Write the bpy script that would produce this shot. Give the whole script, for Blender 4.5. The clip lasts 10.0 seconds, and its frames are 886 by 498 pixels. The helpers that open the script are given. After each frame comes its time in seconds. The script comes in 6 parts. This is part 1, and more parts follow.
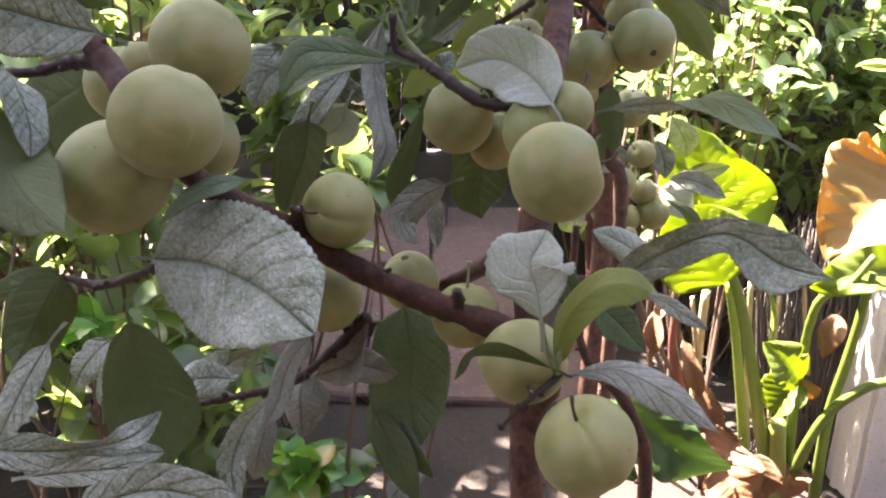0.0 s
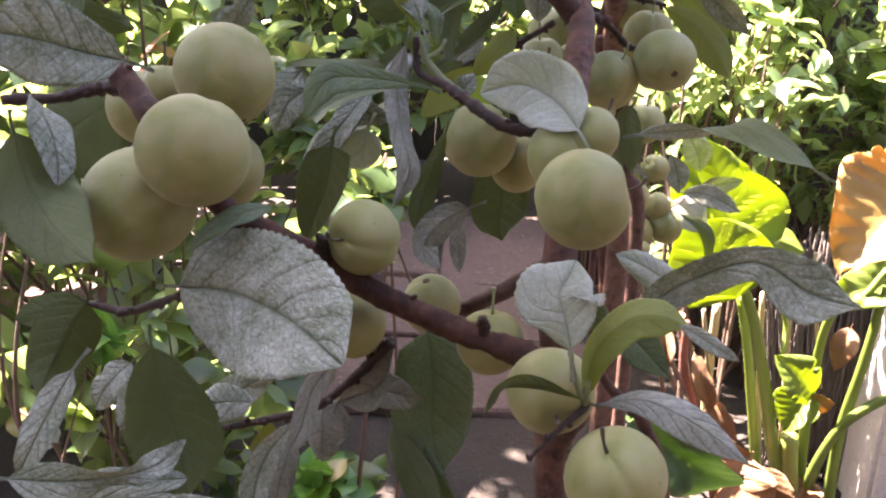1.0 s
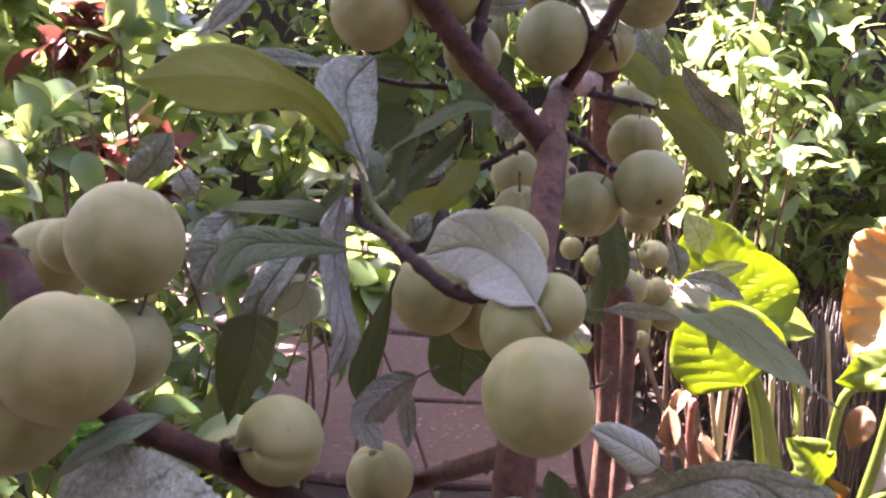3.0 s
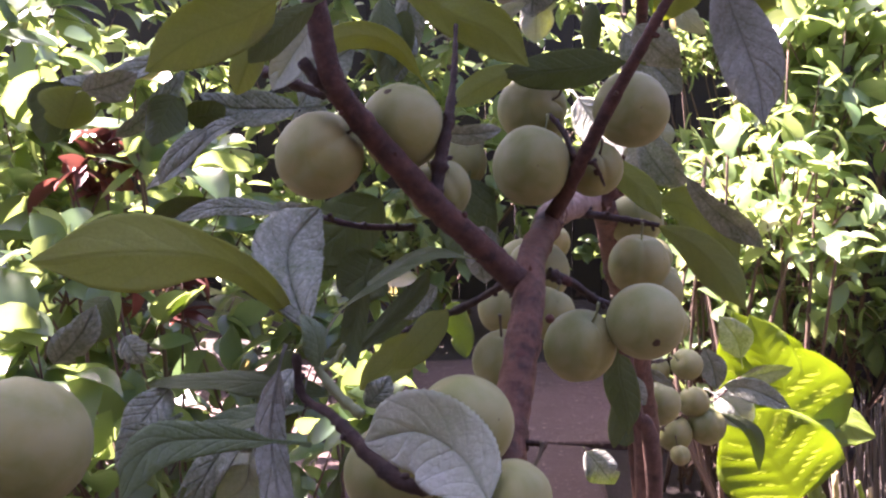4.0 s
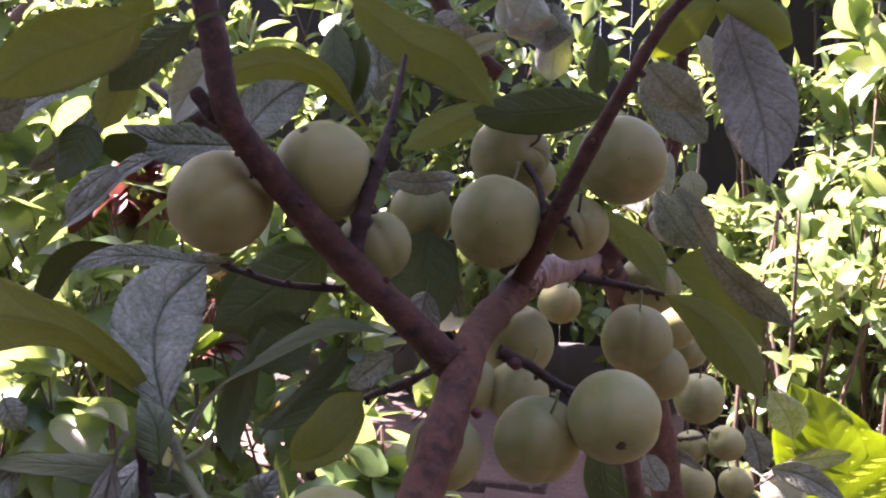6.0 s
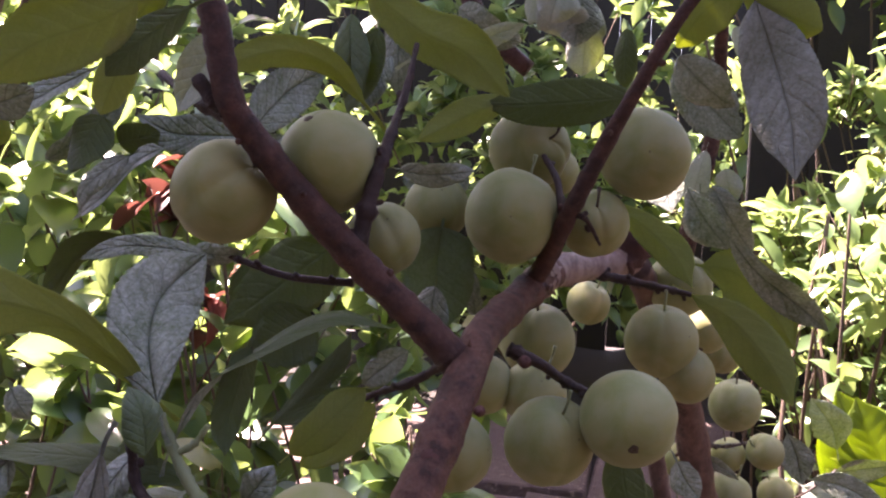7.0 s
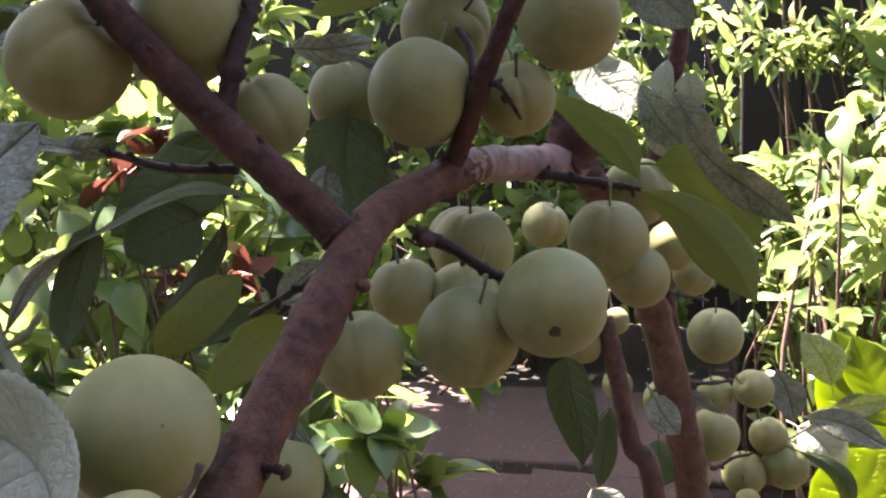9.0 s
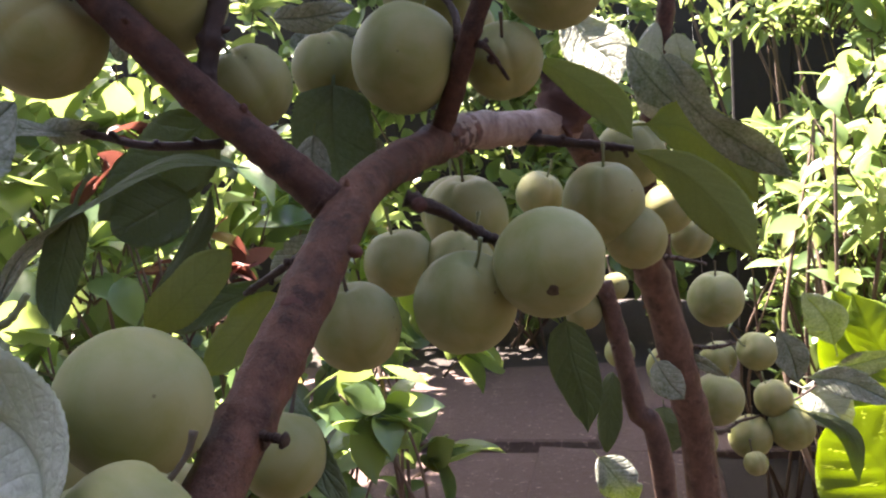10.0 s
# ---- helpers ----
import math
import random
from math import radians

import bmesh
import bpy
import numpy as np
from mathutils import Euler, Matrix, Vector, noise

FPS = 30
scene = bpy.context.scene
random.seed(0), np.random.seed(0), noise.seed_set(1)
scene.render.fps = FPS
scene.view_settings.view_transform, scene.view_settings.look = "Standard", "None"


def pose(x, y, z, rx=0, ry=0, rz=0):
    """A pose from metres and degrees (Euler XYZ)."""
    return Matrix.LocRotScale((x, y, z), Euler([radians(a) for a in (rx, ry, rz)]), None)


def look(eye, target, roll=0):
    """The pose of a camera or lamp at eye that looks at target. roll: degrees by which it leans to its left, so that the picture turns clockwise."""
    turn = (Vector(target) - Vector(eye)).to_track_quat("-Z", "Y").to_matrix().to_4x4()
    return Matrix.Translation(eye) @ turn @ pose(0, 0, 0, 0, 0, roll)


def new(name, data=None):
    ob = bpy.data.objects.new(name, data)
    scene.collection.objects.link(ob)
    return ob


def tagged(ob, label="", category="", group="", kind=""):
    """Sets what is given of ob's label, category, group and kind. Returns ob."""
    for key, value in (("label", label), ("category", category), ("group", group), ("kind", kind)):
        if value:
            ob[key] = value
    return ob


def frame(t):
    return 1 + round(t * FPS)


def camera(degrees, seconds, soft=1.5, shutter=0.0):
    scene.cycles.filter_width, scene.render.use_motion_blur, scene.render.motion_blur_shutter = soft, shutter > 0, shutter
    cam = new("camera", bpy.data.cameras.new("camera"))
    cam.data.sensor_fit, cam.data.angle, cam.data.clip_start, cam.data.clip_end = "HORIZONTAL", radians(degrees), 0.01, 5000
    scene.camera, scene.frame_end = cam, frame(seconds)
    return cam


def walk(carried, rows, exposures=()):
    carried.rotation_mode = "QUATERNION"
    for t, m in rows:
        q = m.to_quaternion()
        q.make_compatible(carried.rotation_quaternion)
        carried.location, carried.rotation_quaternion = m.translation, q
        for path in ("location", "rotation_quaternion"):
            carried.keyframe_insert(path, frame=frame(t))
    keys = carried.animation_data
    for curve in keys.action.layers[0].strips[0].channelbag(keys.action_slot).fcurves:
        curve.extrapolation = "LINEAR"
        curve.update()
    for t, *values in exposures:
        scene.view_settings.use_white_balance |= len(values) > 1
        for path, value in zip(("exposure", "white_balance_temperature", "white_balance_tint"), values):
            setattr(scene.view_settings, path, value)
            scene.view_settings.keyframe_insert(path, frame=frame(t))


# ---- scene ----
cam = camera(52.3, 10.0, soft=2.2, shutter=0.3)
PATH = [
    (0, (0.0, 0.024, 1.02), (0.031, 1.932, 0.42), 3.0),
    (0.5, (-0.003, 0.023, 1.025), (0.012, 1.934, 0.434), 3.1),
    (1, (-0.01, 0.029, 1.028), (0.008, 1.941, 0.442), 3.0),
    (1.5, (-0.019, 0.037, 1.037), (-0.013, 1.949, 0.45), 3.0),
    (2, (-0.017, 0.053, 1.044), (-0.014, 1.965, 0.46), 3.3),
    (2.5, (0.003, 0.084, 1.057), (0.013, 2.005, 0.498), 3.1),
    (2.7, (0.011, 0.094, 1.064), (0.014, 2.019, 0.52), 3.3),
    (3.8, (0.051, 0.157, 1.097), (-0.059, 2.122, 0.74), -0.9),
    (4, (0.064, 0.168, 1.099), (-0.073, 2.137, 0.779), -0.9),
    (4.5, (0.082, 0.194, 1.096), (-0.143, 2.163, 0.824), -0.1),
    (5, (0.101, 0.218, 1.103), (-0.163, 2.184, 0.848), 0.6),
    (6.5, (0.138, 0.262, 1.1), (-0.241, 2.211, 0.862), 1.3),
    (7, (0.145, 0.267, 1.097), (-0.291, 2.204, 0.86), 1.4),
    (7.5, (0.154, 0.278, 1.094), (-0.313, 2.209, 0.863), 0.8),
    (8, (0.168, 0.304, 1.073), (-0.29, 2.231, 0.793), 0.1),
    (8.5, (0.175, 0.313, 1.052), (-0.296, 2.233, 0.75), 1.3),
    (9, (0.179, 0.32, 1.043), (-0.273, 2.252, 0.79), -1.6),
    (9.5, (0.18, 0.326, 1.036), (-0.272, 2.255, 0.765), -4.5),
    (10, (0.179, 0.325, 1.034), (-0.268, 2.254, 0.75), -4.4),
]
EXPOSURES = [(0, 4.70, 7100, 24), (2.5, 4.76, 6950, 42), (4, 4.29, 6500, 45), (7, 4.04, 6800, 38), (10, 4.14, 6950, 22)]
walk(cam, [(t, look(eye, target, roll)) for t, eye, target, roll in PATH], EXPOSURES)

# ---- light: high sun ahead and to the left, clear sky ----
SUN_UP, SUN_TURN = 60.0, -48.0  # degrees above the horizon, and clockwise from straight ahead (+y)
world = bpy.data.worlds.new("sky")
scene.world = world
world.use_nodes = True
sky = world.node_tree.nodes.new("ShaderNodeTexSky")
sky.sky_type, sky.sun_disc = "NISHITA", False
sky.dust_density, sky.ozone_density = 2.0, 0.4
sky.sun_elevation, sky.sun_rotation = radians(SUN_UP), radians(SUN_TURN)
world.node_tree.nodes["Background"].inputs[1].default_value = 0.05
world.node_tree.links.new(sky.outputs[0], world.node_tree.nodes["Background"].inputs[0])
sun_way = Vector((math.sin(radians(SUN_TURN)) * math.cos(radians(SUN_UP)), math.cos(radians(SUN_TURN)) * math.cos(radians(SUN_UP)), math.sin(radians(SUN_UP))))
sun = new("sun", bpy.data.lights.new("sun", "SUN"))
sun.data.energy, sun.data.angle, sun.data.color = 4.6, radians(0.5), (1.0, 0.94, 0.84)
sun.matrix_world = look(sun_way * 20, (0, 0, 0))

# ---- materials ----
def material(name):
    m = bpy.data.materials.new(name)
    m.use_nodes = True
    t = m.node_tree
    return m, t, t.nodes["Principled BSDF"]


def node(t, kind, values=None, links=None, **fields):
    n = t.nodes.new(kind)
    for key, value in fields.items():
        setattr(n, key, value)
    for key, value in (values or {}).items():
        n.inputs[key].default_value = value
    for key, value in (links or {}).items():
        t.links.new(value, n.inputs[key])
    return n


def noise_tex(t, scale, detail=3.0, rough=0.55, coords=None, distortion=0.0):
    coords = coords or node(t, "ShaderNodeTexCoord").outputs["Object"]
    return node(t, "ShaderNodeTexNoise", {"Scale": scale, "Detail": detail, "Roughness": rough, "Distortion": distortion}, {"Vector": coords}).outputs["Fac"]


def ramp(t, fac, stops):
    n = node(t, "ShaderNodeValToRGB", links={"Fac": fac})
    while len(n.color_ramp.elements) < len(stops):
        n.color_ramp.elements.new(0.5)
    for e, (at, col) in zip(n.color_ramp.elements, stops):
        e.position, e.color = at, (*col, 1) if len(col) == 3 else col
    return n.outputs["Color"]


def mix(t, fac, a, b, mode="MIX"):
    n = node(t, "ShaderNodeMix", data_type="RGBA", blend_type=mode)
    for key, value in ((0, fac), (6, a), (7, b)):
        if isinstance(value, (int, float)):
            n.inputs[key].default_value = value
        elif isinstance(value, tuple):
            n.inputs[key].default_value = (*value, 1)
        else:
            t.links.new(value, n.inputs[key])
    return n.outputs[2]


def calc(t, op, a, b=0.0):
    n = node(t, "ShaderNodeMath", operation=op)
    for k, v in ((0, a), (1, b)):
        if isinstance(v, (int, float)):
            n.inputs[k].default_value = v
        else:
            t.links.new(v, n.inputs[k])
    return n.outputs[0]


def bump(t, height, strength, distance, normal=None):
    n = node(t, "ShaderNodeBump", {"Strength": strength, "Distance": distance}, {"Height": height})
    if normal:
        t.links.new(normal, n.inputs["Normal"])
    return n.outputs["Normal"]


def thin(t, bsdf, colour, share):
    """Let light through a leaf: mix the surface with a translucent one."""
    lucent = node(t, "ShaderNodeBsdfTranslucent", links={"Color": colour})
    both = node(t, "ShaderNodeMixShader", {0: share}, {1: bsdf.outputs[0], 2: lucent.outputs[0]})
    t.links.new(both.outputs[0], t.nodes["Material Output"].inputs[0])


def leaf_material(name, low, high, vein, bloom, bloom_amount, lucent, share, rough, relief, vein_share=0.16):
    """A veined leaf face. u runs along the midrib, v across."""
    m, t, b = material(name)
    uv = node(t, "ShaderNodeTexCoord").outputs["UV"]
    xyz = node(t, "ShaderNodeSeparateXYZ", links={0: uv})
    x = calc(t, "ABSOLUTE", calc(t, "MULTIPLY", calc(t, "SUBTRACT", xyz.outputs[1], 0.5), 2.0))
    wob = calc(t, "MULTIPLY", noise_tex(t, 70.0, 3.0), 0.55)
    q = calc(t, "ADD", calc(t, "SUBTRACT", calc(t, "MULTIPLY", xyz.outputs[0], 7.0), calc(t, "MULTIPLY", x, 1.7)), wob)
    side = calc(t, "MULTIPLY", calc(t, "ABSOLUTE", calc(t, "SUBTRACT", calc(t, "FRACT", q), 0.5)), 2.0)
    furrow = calc(t, "POWER", side, 5.0)
    side = calc(t, "POWER", side, 22.0)
    rib = calc(t, "POWER", calc(t, "SUBTRACT", 1.0, calc(t, "MINIMUM", calc(t, "MULTIPLY", x, 3.0), 1.0)), 6.0)
    place = node(t, "ShaderNodeTexCoord").outputs["Object"]
    warp = node(t, "ShaderNodeVectorMath", links={0: place, 1: node(t, "ShaderNodeVectorMath", {1: (0.006, 0.006, 0.006)}, {0: node(t, "ShaderNodeTexNoise", {"Scale": 90.0}, {"Vector": place}).outputs["Color"]}, operation="MULTIPLY").outputs[0]}, operation="ADD").outputs[0]
    cells = node(t, "ShaderNodeTexVoronoi", {"Scale": 330.0}, {"Vector": warp}, feature="DISTANCE_TO_EDGE").outputs["Distance"]
    net = calc(t, "SUBTRACT", 1.0, calc(t, "MINIMUM", calc(t, "MULTIPLY", cells, 5.0), 1.0))
    veins = calc(t, "MAXIMUM", calc(t, "MAXIMUM", calc(t, "MULTIPLY", rib, 0.6), calc(t, "MULTIPLY", side, 0.6)), calc(t, "MULTIPLY", net, 0.2))
    rnd = node(t, "ShaderNodeObjectInfo").outputs["Random"]
    base = mix(t, ramp(t, noise_tex(t, 35.0, 4.0), [(0.3, (0, 0, 0)), (0.7, (1, 1, 1))]), low, high)
    base = mix(t, calc(t, "MULTIPLY", rnd, 0.45), base, tuple(c * 0.6 for c in low))
    patch = ramp(t, noise_tex(t, 45.0, 5.0, 0.65), [(0.36, (0, 0, 0)), (0.64, (1, 1, 1))])
    grain = ramp(t, noise_tex(t, 520.0, 4.0, 0.7), [(0.40, (0, 0, 0)), (0.60, (1, 1, 1))])
    puff = calc(t, "MINIMUM", calc(t, "MULTIPLY", cells, 4.0), 1.0)
    dust = calc(t, "ADD", calc(t, "ADD", calc(t, "MULTIPLY", patch, 0.50), calc(t, "MULTIPLY", grain, 0.34)), calc(t, "MULTIPLY", puff, 0.08))
    dust = calc(t, "MULTIPLY", calc(t, "MULTIPLY", dust, bloom_amount), calc(t, "SUBTRACT", 1.0, calc(t, "ADD", calc(t, "MULTIPLY", veins, 0.2), calc(t, "MULTIPLY", rib, 0.4))))
    base = mix(t, dust, base, bloom)
    base = mix(t, calc(t, "MULTIPLY", veins, vein_share), base, vein)
    spots = ramp(t, noise_tex(t, 120.0, 2.0), [(0.74, (0, 0, 0)), (0.78, (1, 1, 1))])
    base = mix(t, calc(t, "MULTIPLY", spots, 0.5), base, (0.16, 0.09, 0.035))
    t.links.new(base, b.inputs["Base Color"])
    b.inputs["Roughness"].default_value = rough
    quilt = calc(t, "SUBTRACT", noise_tex(t, 170.0, 3.0), calc(t, "ADD", calc(t, "MULTIPLY", furrow, 0.42), calc(t, "ADD", calc(t, "MULTIPLY", rib, 0.9), calc(t, "MULTIPLY", net, 0.12))))
    n1 = bump(t, quilt, relief, 0.0016)
    t.links.new(bump(t, grain, 0.3, 0.0003, n1), b.inputs["Normal"])
    thin(t, b, mix(t, calc(t, "MULTIPLY", veins, 0.6), lucent, tuple(c * 0.5 for c in lucent)), share)
    return m


TOP = {
    "grey": leaf_material("leaf_grey_upper", (0.075, 0.105, 0.05), (0.15, 0.185, 0.10), (0.055, 0.075, 0.045), (0.56, 0.575, 0.51), 0.9, (0.20, 0.30, 0.06), 0.18, 0.72, 1.0, 0.62),
    "green": leaf_material("leaf_green_upper", (0.05, 0.085, 0.028), (0.11, 0.155, 0.05), (0.14, 0.19, 0.08), (0.30, 0.36, 0.28), 0.35, (0.18, 0.30, 0.04), 0.25, 0.55, 0.6),
    "yellow": leaf_material("leaf_lit_yellow_upper", (0.12, 0.17, 0.05), (0.20, 0.24, 0.08), (0.15, 0.18, 0.08), (0.42, 0.45, 0.38), 0.5, (0.36, 0.42, 0.05), 0.3, 0.65, 0.6),
    "dry": leaf_material("leaf_dry_upper", (0.115, 0.125, 0.075), (0.215, 0.215, 0.15), (0.09, 0.09, 0.055), (0.46, 0.46, 0.42), 0.7, (0.22, 0.22, 0.08), 0.2, 0.8, 0.9),
}
# Pale dusty copy whose base colour also carries the brightness of lit leaves.
TOP["white"] = leaf_material("leaf_lit_pale_upper", (0.30, 0.36, 0.24), (0.45, 0.5, 0.38), (0.18, 0.2, 0.14), (0.66, 0.67, 0.65), 0.9, (0.62, 0.68, 0.42), 0.36, 0.7, 0.8, 0.4)
UNDER = {
    "grey": leaf_material("leaf_green_underside", (0.060, 0.082, 0.024), (0.11, 0.14, 0.044), (0.21, 0.24, 0.11), (0.26, 0.30, 0.18), 0.28, (0.34, 0.38, 0.06), 0.42, 0.65, 0.8, 0.5),
    # The yellow kind has backlight painted in: a lighter base on both faces.
    "yellow": leaf_material("leaf_lit_yellow_underside", (0.21, 0.245, 0.075), (0.34, 0.38, 0.14), (0.32, 0.31, 0.12), (0.40, 0.40, 0.22), 0.42, (0.58, 0.62, 0.13), 0.62, 0.6, 0.4, 0.5),
    "dry": TOP["dry"],
}
UNDER["green"], UNDER["white"] = UNDER["grey"], UNDER["grey"]


def plum_material():
    m, t, b = material("plum_skin")
    rnd = node(t, "ShaderNodeObjectInfo").outputs["Random"]
    big = noise_tex(t, 38.0, 2.0)
    base = ramp(t, big, [(0.30, (0.120, 0.140, 0.032)), (0.52, (0.188, 0.178, 0.044)), (0.72, (0.26, 0.21, 0.055))])
    base = mix(t, calc(t, "MULTIPLY", rnd, 0.4), base, (0.165, 0.205, 0.052))
    wax = ramp(t, noise_tex(t, 70.0, 5.0, 0.6, distortion=0.6), [(0.30, (0.15, 0.15, 0.15)), (0.62, (0.85, 0.85, 0.85))])
    base = mix(t, calc(t, "MULTIPLY", wax, 0.5), base, (0.295, 0.285, 0.175))
    rub = ramp(t, noise_tex(t, 150.0, 3.0, 0.6), [(0.66, (0, 0, 0)), (0.74, (1, 1, 1))])
    base = mix(t, calc(t, "MULTIPLY", rub, 0.18), base, (0.25, 0.30, 0.10))
    dots = ramp(t, node(t, "ShaderNodeTexVoronoi", {"Scale": 130.0}, {"Vector": node(t, "ShaderNodeTexCoord").outputs["Object"]}).outputs["Distance"], [(0.06, (1, 1, 1)), (0.10, (0, 0, 0))])
    pick = ramp(t, noise_tex(t, 90.0, 1.0), [(0.60, (0, 0, 0)), (0.66, (1, 1, 1))])
    base = mix(t, calc(t, "MULTIPLY", calc(t, "MULTIPLY", dots, pick), 0.7), base, (0.09, 0.07, 0.03))
    t.links.new(base, b.inputs["Base Color"])
    b.inputs["Roughness"].default_value = 0.62
    b.inputs["Specular IOR Level"].default_value = 0.35
    b.inputs["Subsurface Weight"].default_value = 0.12
    b.inputs["Subsurface Radius"].default_value = (0.004, 0.004, 0.0015)
    b.inputs["Sheen Weight"].default_value = 0.04
    t.links.new(bump(t, noise_tex(t, 900.0, 3.0), 0.06, 0.0003), b.inputs["Normal"])
    return m


def bark_material(name, dark, light, pale):
    """Reddish bark: broad mottling, pale scurf, dark knots and fine wrinkles."""
    m, t, b = material(name)
    broad = ramp(t, noise_tex(t, 80.0, 6.0, 0.72), [(0.38, (0, 0, 0)), (0.62, (1, 1, 1))])
    base = mix(t, broad, dark, light)
    flakes = ramp(t, noise_tex(t, 300.0, 5.0, 0.8), [(0.52, (0, 0, 0)), (0.64, (1, 1, 1))])
    base = mix(t, calc(t, "MULTIPLY", flakes, 0.28), base, pale)
    specks = ramp(t, noise_tex(t, 640.0, 3.0, 0.6), [(0.60, (0, 0, 0)), (0.66, (1, 1, 1))])
    base = mix(t, calc(t, "MULTIPLY", specks, 0.6), base, tuple(c * 0.4 for c in dark))
    knots = ramp(t, noise_tex(t, 75.0, 5.0, 0.7), [(0.57, (0, 0, 0)), (0.66, (1, 1, 1))])
    base = mix(t, calc(t, "MULTIPLY", knots, 0.7), base, tuple(c * 0.3 for c in dark))
    t.links.new(base, b.inputs["Base Color"])
    b.inputs["Roughness"].default_value = 0.58
    b.inputs["Specular IOR Level"].default_value = 0.28
    n1 = bump(t, noise_tex(t, 140.0, 7.0, 0.75), 1.0, 0.0022)
    wrinkle = calc(t, "ABSOLUTE", calc(t, "SUBTRACT", noise_tex(t, 420.0, 4.0, 0.7, distortion=1.0), 0.5))
    t.links.new(bump(t, wrinkle, 0.8, 0.0012, n1), b.inputs["Normal"])
    return m


def shrub_leaf_material(name, dark, light, lucent, share, rough):
    m, t, b = material(name)
    rnd = calc(t, "FRACT", calc(t, "ADD", node(t, "ShaderNodeNewGeometry").outputs["Random Per Island"], node(t, "ShaderNodeObjectInfo").outputs["Random"]))
    base = ramp(t, rnd, [(0.0, dark), (0.40, tuple((c + d) / 2 for c, d in zip(dark, light))), (0.75, light), (0.94, tuple(c * 1.5 for c in light)), (1.0, (0.30, 0.22, 0.07))])
    base = mix(t, calc(t, "MULTIPLY", noise_tex(t, 60.0, 3.0), 0.5), base, tuple(c * 0.7 for c in dark))
    t.links.new(base, b.inputs["Base Color"])
    b.inputs["Roughness"].default_value = rough
    b.inputs["Specular IOR Level"].default_value = 0.5
    t.links.new(bump(t, noise_tex(t, 90.0, 3.0), 0.25, 0.002), b.inputs["Normal"])
    thin(t, b, mix(t, rnd, lucent, tuple(c * 0.7 for c in lucent)), share)
    return m


def rough_material(name, a, c, scale, rough, depth, fleck=None, strength=0.6):
    m, t, b = material(name)
    rnd = node(t, "ShaderNodeObjectInfo").outputs["Random"]
    base = mix(t, noise_tex(t, scale, 6.0, 0.65), a, c)
    base = mix(t, calc(t, "MULTIPLY", rnd, 0.35), base, tuple(k * 0.65 for k in a))
    base = mix(t, calc(t, "MULTIPLY", ramp(t, noise_tex(t, scale * 0.2, 3.0), [(0.4, (0, 0, 0)), (0.65, (1, 1, 1))]), 0.4), base, tuple(k * 0.55 for k in c))
    if fleck:
        base = mix(t, ramp(t, noise_tex(t, scale * 5, 3.0), [(0.62, (0, 0, 0)), (0.68, (1, 1, 1))]), base, fleck)
    t.links.new(base, b.inputs["Base Color"])
    b.inputs["Roughness"].default_value = rough
    t.links.new(bump(t, noise_tex(t, scale * 2.5, 6.0, 0.7), strength, depth), b.inputs["Normal"])
    return m


PLUM = plum_material()
SCAR = rough_material("dry_scar", (0.05, 0.035, 0.02), (0.10, 0.07, 0.04), 600, 0.9, 0.0004)
STALK = rough_material("green_stalk", (0.16, 0.19, 0.08), (0.24, 0.25, 0.12), 300, 0.6, 0.0004)
DARK_STALK = rough_material("brown_stalk", (0.06, 0.045, 0.03), (0.12, 0.09, 0.055), 300, 0.7, 0.0004)
BARK = bark_material("plum_bark", (0.036, 0.014, 0.009), (0.098, 0.039, 0.025), (0.17, 0.092, 0.066))
LIMB_BARK = bark_material("limb_bark", (0.050, 0.019, 0.012), (0.150, 0.064, 0.040), (0.25, 0.145, 0.10))
# Paler copy of the limb's bark, with the sun on that stretch painted in.
LIT_BARK = bark_material("lit_limb_bark", (0.22, 0.135, 0.11), (0.40, 0.28, 0.235), (0.46, 0.35, 0.30))
RED_BARK = bark_material("red_bark", (0.08, 0.038, 0.027), (0.16, 0.085, 0.06), (0.23, 0.14, 0.105))
TWIG_BARK = bark_material("twig_bark", (0.026, 0.014, 0.011), (0.06, 0.033, 0.026), (0.11, 0.07, 0.055))
CUT = rough_material("cut_wood", (0.05, 0.02, 0.015), (0.14, 0.05, 0.035), 180, 0.85, 0.002)
# On laurel and camellia, GLOSSY and FRESH double as shaded and sunlit leaf colours.
GLOSSY = shrub_leaf_material("camellia_leaf", (0.018, 0.045, 0.018), (0.085, 0.145, 0.05), (0.36, 0.48, 0.12), 0.36, 0.33)
FRESH = shrub_leaf_material("fresh_lit_leaf", (0.045, 0.095, 0.03), (0.16, 0.24, 0.085), (0.42, 0.54, 0.16), 0.31, 0.36)
CANOPY = shrub_leaf_material("canopy_leaf", (0.03, 0.06, 0.02), (0.07, 0.11, 0.03), (0.15, 0.22, 0.03), 0.2, 0.5)
SEEDLING = shrub_leaf_material("seedling_leaf", (0.035, 0.11, 0.018), (0.08, 0.22, 0.036), (0.26, 0.52, 0.07), 0.3, 0.28)
RED_LEAF = shrub_leaf_material("red_leaf", (0.07, 0.022, 0.018), (0.19, 0.055, 0.045), (0.22, 0.07, 0.05), 0.25, 0.5)
STEM = rough_material("shrub_stem", (0.07, 0.042, 0.028), (0.15, 0.095, 0.065), 120, 0.8, 0.002)
DEAD = rough_material("dead_leaf", (0.12, 0.055, 0.025), (0.25, 0.13, 0.06), 90, 0.8, 0.002)
STRAW = rough_material("dry_straw", (0.30, 0.22, 0.12), (0.45, 0.35, 0.2), 60, 0.8, 0.002)
SOIL = rough_material("soil", (0.016, 0.012, 0.010), (0.042, 0.031, 0.025), 30, 0.95, 0.02, (0.085, 0.065, 0.05))
